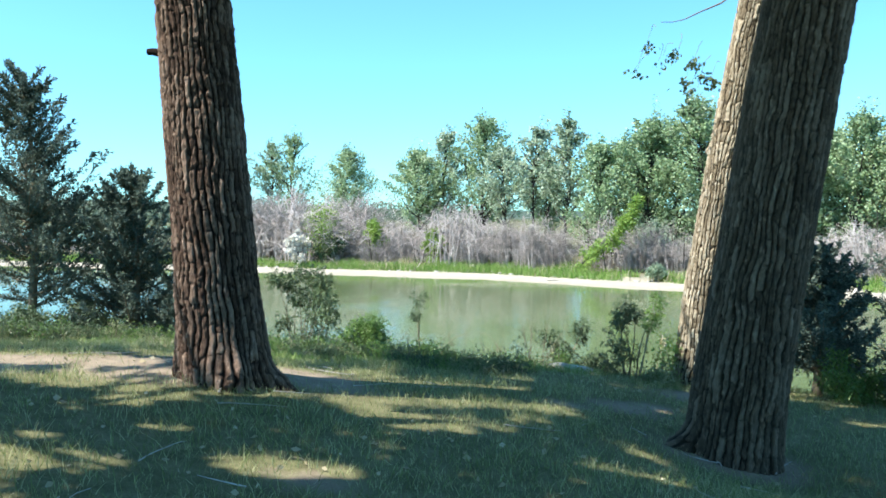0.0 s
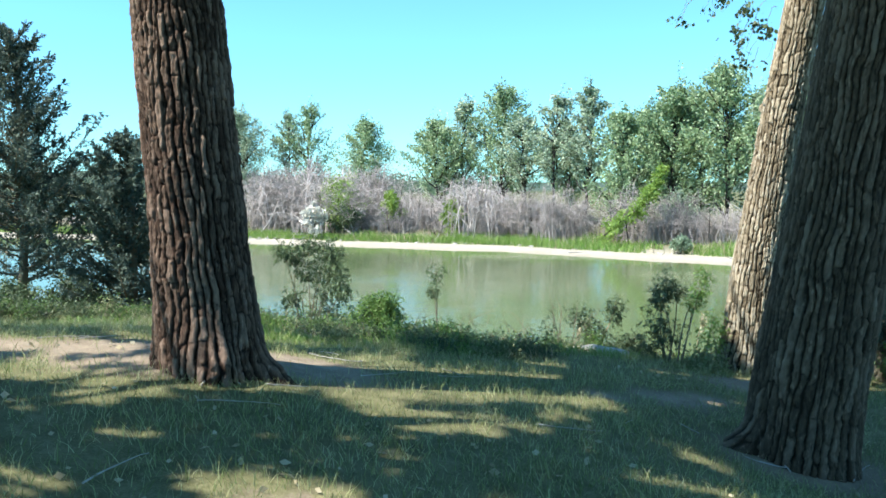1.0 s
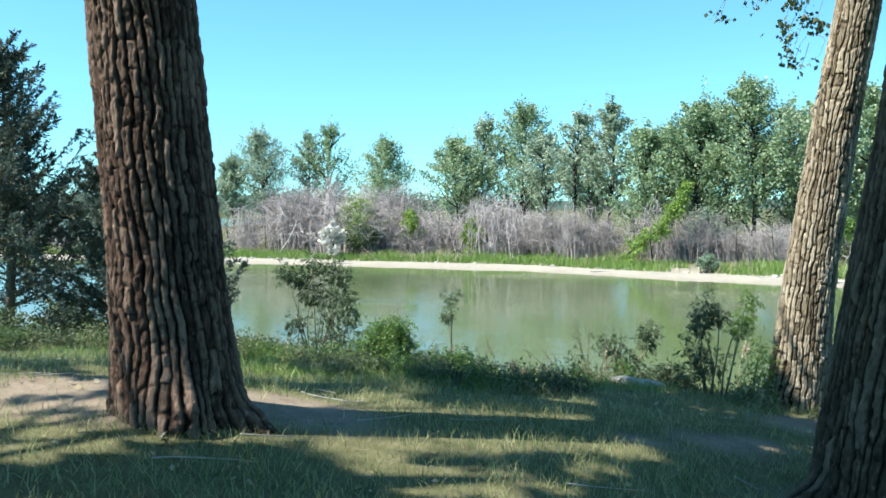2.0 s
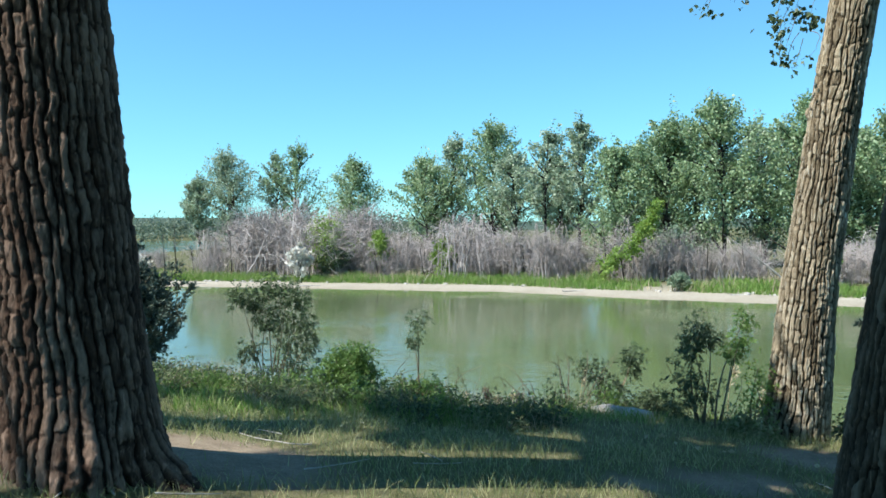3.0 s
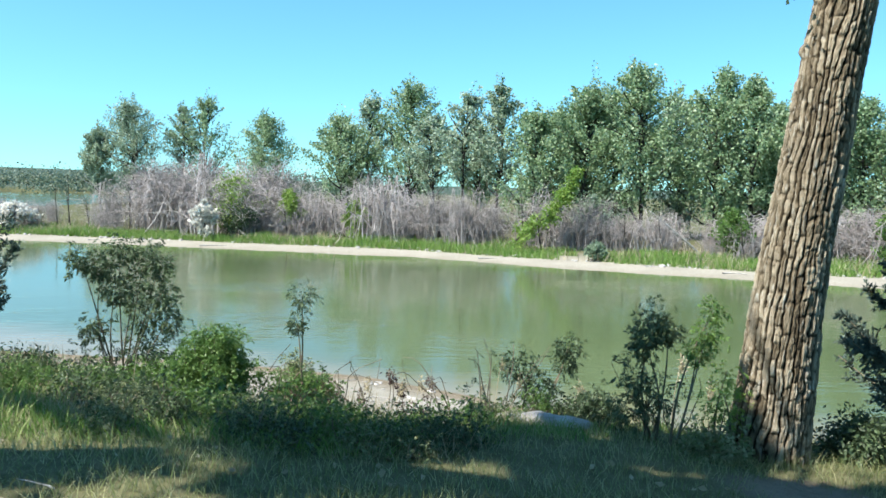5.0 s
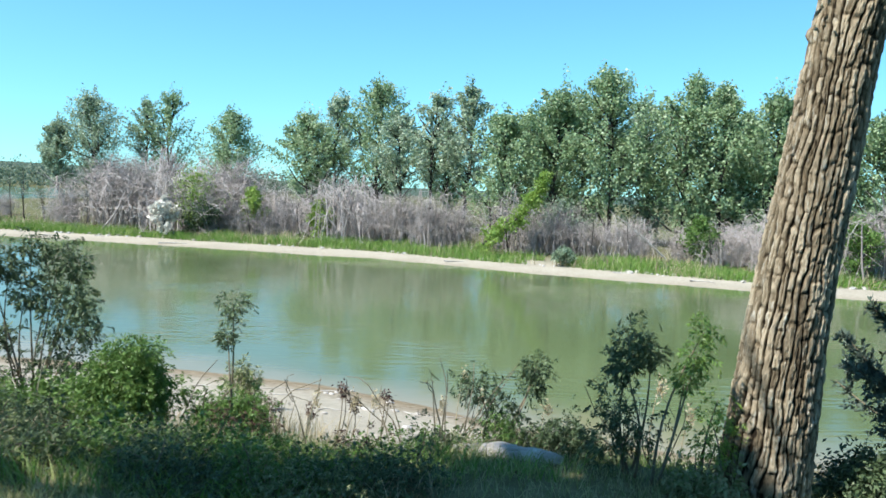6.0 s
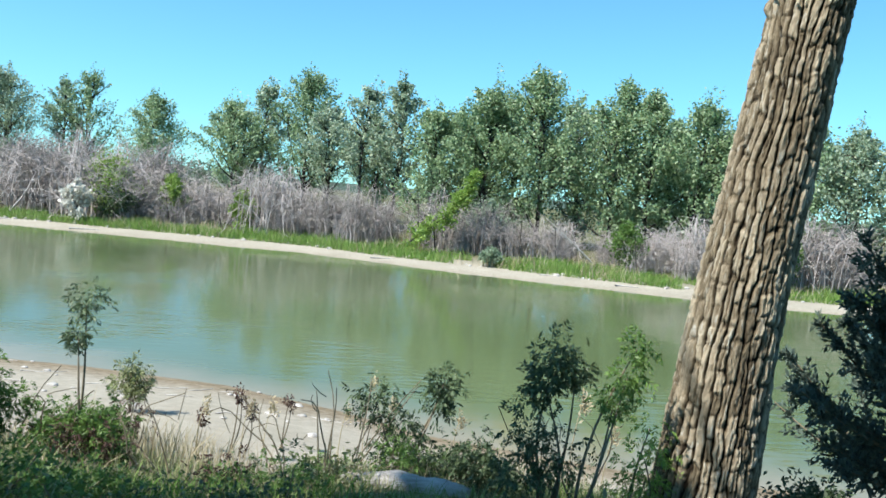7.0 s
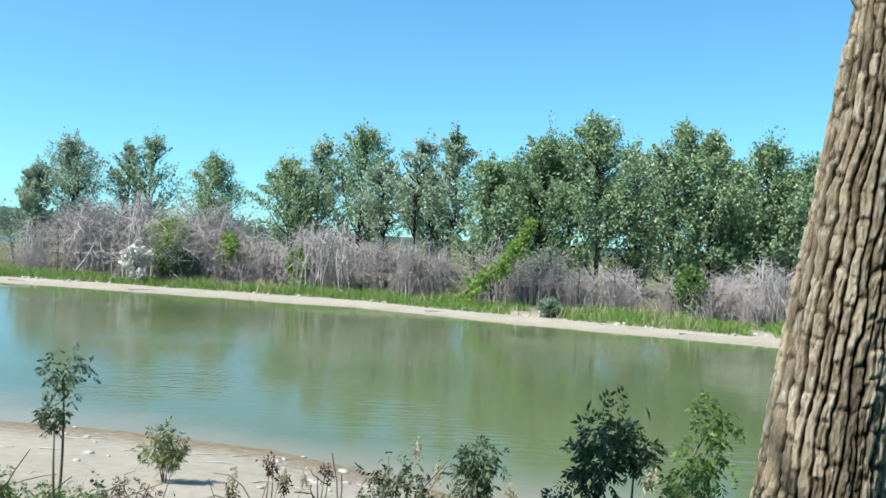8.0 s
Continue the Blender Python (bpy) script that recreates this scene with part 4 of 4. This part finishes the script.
r = np.random.default_rng(33)
for i in range(150):
    x = -9.5 + 13.5 * (i + r.uniform(-0.4, 0.4)) / 150
    low = -2.6 < x < 0.9
    out = r.uniform(-0.4, 0.7) if low else r.uniform(0.8, 2.2)
    if 0.1 < x < 1.3 and out < 0.6:
        continue
    y = float(crest(x)) + out
    m = (M_LEAF_DARK, M_LEAF_MID, M_LEAF_DARK, M_LEAF_WEED, M_LEAF_MID)[int(r.integers(0, 5))]
    tall = r.uniform(0.1, 0.28) * (0.75 if low else 1.0) * (0.7 if out < 0.3 else 1.0)
    sapling("low_shrub", "low weedy shrub in the verge of the bank", x, y, heap(x, y, float(height(x, y)) + tall, r.uniform(0.14, 0.32), 7, 500 + i), m, 600 + i, 0.07, per=24, fill=1, pinnate=i % 3 > 0)["group"] = "weeds along the bank"


# ---- leafy branch hanging from the slanting tree ----
r = np.random.default_rng(81)
root = new("hanging_branch")
root.location = (2.9, 12.1, 4.3)
tagged(root, "leafy twigs with broad green leaves hanging from the slanting tree", "branch")
link_np("bough", limb((0.15, 0, 0.5), (-0.9, 0, 0.05), 0.016, 0.004, r, 0.25, 9, 6), M_STEM, root)
at, way = [], []
for tx, tz, n_leaf in ((1.62, 3.66, 12), (1.72, 3.62, 10), (1.92, 3.75, 8), (2.08, 3.76, 9), (2.36, 3.5, 40), (2.45, 3.4, 30), (2.62, 3.6, 50), (2.75, 3.5, 40), (2.44, 3.22, 12), (2.38, 3.12, 14), (2.5, 3.08, 16), (2.62, 3.1, 9), (2.48, 2.98, 8), (2.2, 3.9, 40), (2.5, 3.8, 60), (1.8, 3.95, 30)):
    tip = np.array([tx - 2.9, r.normal() * 0.12, tz - 4.3])
    link_np("twig", limb(tip + [0.1, 0, 0.3], tip, 0.004, 0.0015, r, 0.5, 8, 4), M_STEM, root)
    b = tip + r.normal(size=(n_leaf, 3)) * [0.05, 0.06, 0.045]
    at.append(b), way.append(r.normal(size=(n_leaf, 3)) * 0.6 + [0, 0, -0.8])
at, way = np.concatenate(at), np.concatenate(way)
link_np("foliage", leaves(at, way, 0.06 * r.uniform(0.7, 1.2, len(at)), 0.8, 0.1, r), M_LEAF_DARK, root, False)

# ---- far wooded shore on the left, across the second arm ----
r = np.random.default_rng(83)
n = 260
cx, cy = r.uniform(-330, -20, n), r.uniform(279, 340, n)
base = height(cx, cy)
ball = unit(r.normal(size=(n * 130, 3))) * r.uniform(0, 1, (n * 130, 1)) ** 0.5
at = np.repeat(np.stack([cx, cy, base + 3.6], 1), 130, 0) + ball * [6.0, 5.0, 4.6] * np.repeat(r.uniform(0.4, 1.5, (n, 1)), 130, 0)
far_wood = link_np("far_woods", leaves(at, r.normal(size=at.shape), r.uniform(0.6, 1.1, len(at)), 0.8, 0.1, r), M_HAZE, None, False)
tagged(far_wood, "distant green wood on the opposite shore", "woods", kind="stuff")

# ---- pale blossoming bushes at the far shore ----
for i, (x75, t75, half, y) in enumerate([(-20.2, -0.2, 1.05, 68.8), (-36.2, -0.6, 1.5, 74.5)]):
    x, top, k = far_spot(x75, t75, y)
    broadleaf("blossoming_bush", "pale whitish bush at the far waterline", x, y, top, half * k, float(height(x, y)) + 0.3, M_WHITE, 700 + i, 0.26, 44, 70, 0.2)

# ---- bleached log on the crest ----
r = np.random.default_rng(84)
z0 = float(height(0.75, 12.4)) + 0.04
t = np.linspace(0, 1, 26)[:, None]
p = np.concatenate([0.28 + 0.85 * t, 12.5 - 0.1 * t, 0 * t + z0 - 0.03 - 0.03 * t], 1)
lv, lf = tube(p, 0.095 * np.sin(np.clip(t[:, 0] * 0.9 + 0.06, 0, 1) * np.pi) ** 0.35, 18)
lv = lv + (fbm(lv[:, :1] * 6 + 9, lv[:, 2:] * 22 + lv[:, 1:2] * 22 + 9, 91, 3) - 0.45) * 0.05
log = link_np("driftwood_log", (lv, lf), M_LOG)
tagged(log, "bleached grey log lying in the weeds", "log")

# ---- reeds with pale plumes ----
for i, (x, y, top) in enumerate([(0.69, 18.6, -1.36), (0.95, 18.4, -1.6), (2.36, 14.35, -0.42), (0.35, 18.2, -1.7), (2.9, 15.0, -0.9), (-0.6, 17.6, -1.5), (-0.9, 17.9, -1.6), (-1.4, 17.5, -1.5), (1.6, 16.5, -1.2)]):
    r = np.random.default_rng(820 + i)
    z0 = float(height(x, y))
    root = new("plume_reed")
    root.location = (x, y, z0)
    h = top - z0
    t = np.linspace(0, 1, 9)[:, None]
    p = np.concatenate([0.1 * t**3, 0 * t, h * t - 0.06 * h * t**6], 1)
    link_np("stalk", tube(p, np.linspace(0.008, 0.004, 9), 4), M_STRAW, root)
    b = p[-1] + r.normal(size=(70, 3)) * [0.025, 0.025, 0.07] - [0, 0, 0.05]
    tagged(link_np("plume", leaves(b, r.normal(size=b.shape) * 0.4 + [0.2, 0, 0.5], 0.06, 0.3, 0.1, r), M_STRAW, root, False), kind="stuff")
    tagged(root, "dry reed stalk with a pale plume", "reed", "reeds below the bank")
r = np.random.default_rng(85)
n = 5000
gx = r.uniform(-5, 4, n)
gy = crest(gx) + r.uniform(2.5, 7.0, n)
keep = fbm(gx * 0.6 + 3, gy * 0.6 + 3, 47) > 0.4
bank_straw = link_np("straw_grass", blades(gx[keep], gy[keep], r.uniform(0.2, 0.55, keep.sum()), r.uniform(0.006, 0.012, keep.sum()), r, 0.25), M_STRAW, None, False)
tagged(bank_straw, "dry pale grass on the slope down to the beach", "grass", kind="stuff")

# ---- driftwood and stones on the beaches ----
r = np.random.default_rng(86)
for i in range(16):
    x = r.uniform(-7, 1.5)
    y = float(near_edge(x)) - r.uniform(0.15, 4.5)
    a = r.uniform(-0.5, 0.5)
    L = r.uniform(0.12, 0.5)
    d = np.array([np.cos(a), np.sin(a), 0]) * L
    c = np.array([x, y, float(height(x, y)) + 0.015])
    tagged(link_np("driftwood_stick", limb(c - d, c + d, 0.014, 0.006, r, 0.25, 6, 6, 0.0), M_LOG), "small bleached stick on the wet sand", "stick", "sticks on the beach")
for i in range(26):
    x = r.uniform(-7, 2)
    y = float(near_edge(x)) - r.uniform(0.0, 4.5)
    b = bmesh.new()
    bmesh.ops.create_icosphere(b, subdivisions=2, radius=r.uniform(0.03, 0.09))
    for v in b.verts:
        v.co = Vector((v.co.x * 1.3, v.co.y, v.co.z * 0.55)) * (1 + 0.25 * noise.noise(v.co * 18 + Vector((i, 0, 0))))
    me = bpy.data.meshes.new("stone")
    b.to_mesh(me)
    b.free()
    me.materials.append(M_LOG)
    ob = new("stone", me)
    ob.matrix_world = pose(x, y, float(height(x, y)) + 0.01, 0, 0, r.uniform(0, 360))
    tagged(ob, "small pale stone on the sand", "stone", "stones on the beach")

# ---- fallen twigs and leaves on the turf ----
r = np.random.default_rng(87)
for i in range(40):
    x, y = r.uniform(-6, 3), r.uniform(3.0, 10.5)
    a, L = r.uniform(0, np.pi), r.uniform(0.08, 0.3)
    d = np.array([np.cos(a), np.sin(a), 0]) * L
    c = np.array([x, y, float(height(x, y)) + 0.03])
    e0, e1 = c - d, c + d
    e0[2], e1[2] = float(height(e0[0], e0[1])) + 0.03, float(height(e1[0], e1[1])) + 0.03
    tagged(link_np("fallen_twig", limb(e0, e1, 0.006, 0.0025, r, 0.2, 7, 5, 0.0), M_LOG), "pale fallen twig lying in the grass", "twig", "twigs in the grass")
n = 900
gx, gy = r.uniform(-7, 4, n), r.uniform(3, 11, n)
k = fbm(gx * 0.8 + 5, gy * 0.8 + 5, 49) > 0.45
p = np.stack([gx, gy, height(gx, gy) + 0.02], 1)[k]
litter = link_np("leaf_litter", leaves(p, r.normal(size=p.shape) * [1, 1, 0.15], r.uniform(0.03, 0.08, len(p)), 0.7, 0.1, r), M_STRAW, None, False)
tagged(litter, "dry fallen leaves scattered on the ground", "leaves", kind="stuff")

# ---- lime-green vine leaning over the far brush ----
r = np.random.default_rng(88)
root = new("climbing_vine")
line = np.array([[s75[0], 61.5, s75[1]] for s75 in (far_spot(5.9, -3.0, 61.5), far_spot(6.9, -2.0, 61.5), far_spot(8.9, -0.6, 61.5), far_spot(9.9, 0.6, 61.5), far_spot(10.4, 1.8, 61.5), far_spot(11.0, 3.2, 61.5))])
root.location = (line[0, 0], 61.5, float(height(line[0, 0], 61.5)))
p = line - np.array(root.location)
t = np.linspace(0, 1, len(p))
link_np("stem", tube(p, np.linspace(0.06, 0.02, len(p)), 5), M_BARK_FAR, root)
q = r.uniform(0.05, 1, 90)
c = np.stack([np.interp(q, t, p[:, k]) for k in range(3)], 1) + r.normal(size=(90, 3)) * [0.3, 0.35, 0.36] * (1.3 - q[:, None])
at = np.repeat(c, 40, 0) + r.normal(size=(3600, 3)) * 0.17
link_np("foliage", leaves(at, r.normal(size=at.shape) + [0, 0, -0.4], 0.17 * r.uniform(0.6, 1.3, 3600), 0.8, 0.1, r), M_LEAF_LIME, root, False)
tagged(root, "lime-green vine leaning over dead brush", "vine")

# ---- dead stems standing and lying in the far brush ----
r = np.random.default_rng(90)
for i in range(24):
    x = r.uniform(-34, 24)
    y = float(far_edge(x)) + r.uniform(6.5, 10.5)
    tall = r.uniform(2.2, 4.6)
    root = new("dead_sapling")
    root.location = (x, y, float(height(x, y)) - 0.05)
    lean = r.normal(size=2) * 0.22
    top = np.array([*lean, tall])
    link_np("trunk", limb((0, 0, 0), top, 0.055, 0.015, r, 0.06, 8, 5), M_BARK_FAR, root)
    for _ in range(5):
        at = top * r.uniform(0.35, 0.9)
        link_np("branch", limb(at, at + [*r.normal(size=2) * 0.5, r.uniform(0.2, 0.9)], 0.018, 0.005, r, 0.2, 5, 3), M_BARK_FAR, root)
    tagged(root, "bare grey dead sapling standing in the brush", "tree", "dead saplings on the far bank")

a, b = far_spot(16.9, -0.2, 58.5), far_spot(21.6, -3.6, 58.5)
root = new("fallen_branch")
root.location = (b[0], 58.5, float(height(b[0], 58.5)))
p0, p1 = np.array([a[0] - b[0], 0, a[1] - root.location.z]), np.array([0, 0, 0.05])
link_np("stem", limb(p1, p0, 0.06, 0.03, r, 0.12, 9, 6), M_LOG, root)
for q in (0.3, 0.5, 0.62, 0.8):
    at = p1 + (p0 - p1) * q
    link_np("branch", limb(at, at + [r.uniform(0.1, 0.6), -0.2, -r.uniform(0.4, 0.9)], 0.025, 0.008, r, 0.2, 6, 4), M_LOG, root)
tagged(root, "bleached fallen branch leaning on the dead brush", "branch")

clods = []
for k in range(4):
    b = bmesh.new()
    bmesh.ops.create_icosphere(b, subdivisions=2, radius=0.16)
    for v in b.verts:
        v.co = Vector((v.co.x * 1.5, v.co.y, v.co.z * 0.8)) * (1 + 0.5 * noise.noise(v.co * 9 + Vector((k * 3, 0, 0))))
    me = bpy.data.meshes.new("clod")
    b.to_mesh(me)
    b.free()
    me.materials.append(M_LOG)
    clods.append(me)
for i in range(110):
    x = r.uniform(-40, 26)
    y = float(far_edge(x)) + r.uniform(3.2, 4.4)
    ob = new("clod", clods[i % 4])
    k = r.uniform(0.35, 0.95)
    ob.matrix_world = pose(x, y, float(height(x, y)) + 0.02, 0, 0, r.uniform(0, 360)) @ Matrix.Diagonal((k, k, k, 1))
    tagged(ob, "pale clod of dried mud at the foot of the shore grass", "clod", "clods on the far beach")
for i in range(6):
    x = r.uniform(-36, 22) if i else 16.2
    y = float(far_edge(x)) + r.uniform(0.8, 3.2)
    a, L = r.uniform(-0.6, 0.3), r.uniform(0.4, 1.0)
    d, c = np.array([np.cos(a), np.sin(a), 0]) * L, np.array([x, y, float(height(x, y)) + 0.04])
    tagged(link_np("driftwood_stick", limb(c - d, c + d, 0.05, 0.02, r, 0.3, 7, 6, 0.15), M_LOG), "bleached driftwood stick on the far sand", "stick", "driftwood on the far beach")

# ---- seedlings, seed heads and dead sprays on the slope ----
sapling("willow_seedling", "slim willow seedling with narrow light green leaves", -2.95, 20.8, [(-2.95, 20.8, -1.92, .1), (-2.8, 20.8, -2.1, .11), (-3.1, 20.8, -2.15, .1), (-2.9, 20.8, -2.3, .1)], M_LEAF_WEED, 910, 0.2, per=40, fill=0)
for i, (x, y, top, half) in enumerate(((-1.65, 15.0, -0.82, 0.2), (-1.45, 13.0, -0.52, 0.15), (-0.4, 12.4, -0.68, 0.14))):
    sapling("maroon_shrub", "small maroon-leaved shrub on the slope", x, y, heap(x, y, top, half, 9, 915 + i), M_LEAF_RED, 920 + i, 0.09, per=20, fill=0)["group"] = "maroon shrubs on the slope"
for i, (x, y, top) in enumerate(((-1.0, 18.2, -1.57), (-0.38, 19.1, -1.87), (-0.85, 18.3, -1.8), (-1.5, 18.4, -1.95))):
    sapling("seed_stalk", "thin stalk with a dark seed head", x - 0.06, y, [(x, y, top, 0.07), (x + 0.04, y, top - 0.1, 0.05)], M_LEAF_RED, 930 + i, 0.1, per=24, fill=0, pinnate=False)["group"] = "seed stalks on the slope"
for i, (x, y) in enumerate(((-0.1, 13.0), (0.35, 12.9), (-1.9, 13.0), (-0.9, 12.9), (0.15, 12.3), (1.9, 12.6))):
    r = np.random.default_rng(940 + i)
    root = new("dead_spray")
    root.location = (x, y, float(height(x, y)) - 0.02)
    for _ in range(4):
        tip = np.array([r.normal() * 0.3, r.normal() * 0.12, r.uniform(0.35, 0.75)])
        link_np("stem", limb((0, 0, 0), tip, 0.007, 0.003, r, 0.5, 8, 5), M_STEM, root)
        at = tip * r.uniform(0.5, 0.8)
        link_np("twig", limb(at, at + r.normal(size=3) * 0.12 + [0, 0, 0.1], 0.004, 0.002, r, 0.3, 5, 4), M_STEM, root)
    tagged(root, "spray of dead brown twigs on the slope", "twigs", "dead sprays on the slope")
for i, (x, y, top, half) in enumerate(((-4.25, 13.1, -0.6, 0.36), (-3.75, 13.0, -0.62, 0.34), (-3.25, 12.9, -0.66, 0.34), (-2.9, 12.7, -0.72, 0.26), (-4.8, 13.0, -0.6, 0.3), (0.2, 12.5, -0.7, 0.2), (2.0, 11.7, -0.62, 0.18))):
    sapling("pale_weed", "pale green leafy weed at the edge of the bank", x, y, heap(x, y, top, half, 14, 950 + i), M_LEAF_WEED, 960 + i, 0.1, per=34, fill=1, pinnate=False)["group"] = "pale weeds along the bank"
r = np.random.default_rng(970)
n = 7000
gx = r.uniform(-6, 3.5, n)
gy = crest(gx) + r.uniform(-0.6, 1.7, n)
keep = fbm(gx * 1.1 + 84, gy * 1.1 + 84, 71) > 0.5
gx, gy = gx[keep], gy[keep]
crest_straw = link_np("dry_verge_grass", blades(gx, gy, r.uniform(0.06, 0.2, len(gx)), r.uniform(0.004, 0.008, len(gx)), r, 0.5), M_STRAW, None, False)
tagged(crest_straw, "dry straw tufts along the top of the bank", "grass", kind="stuff")
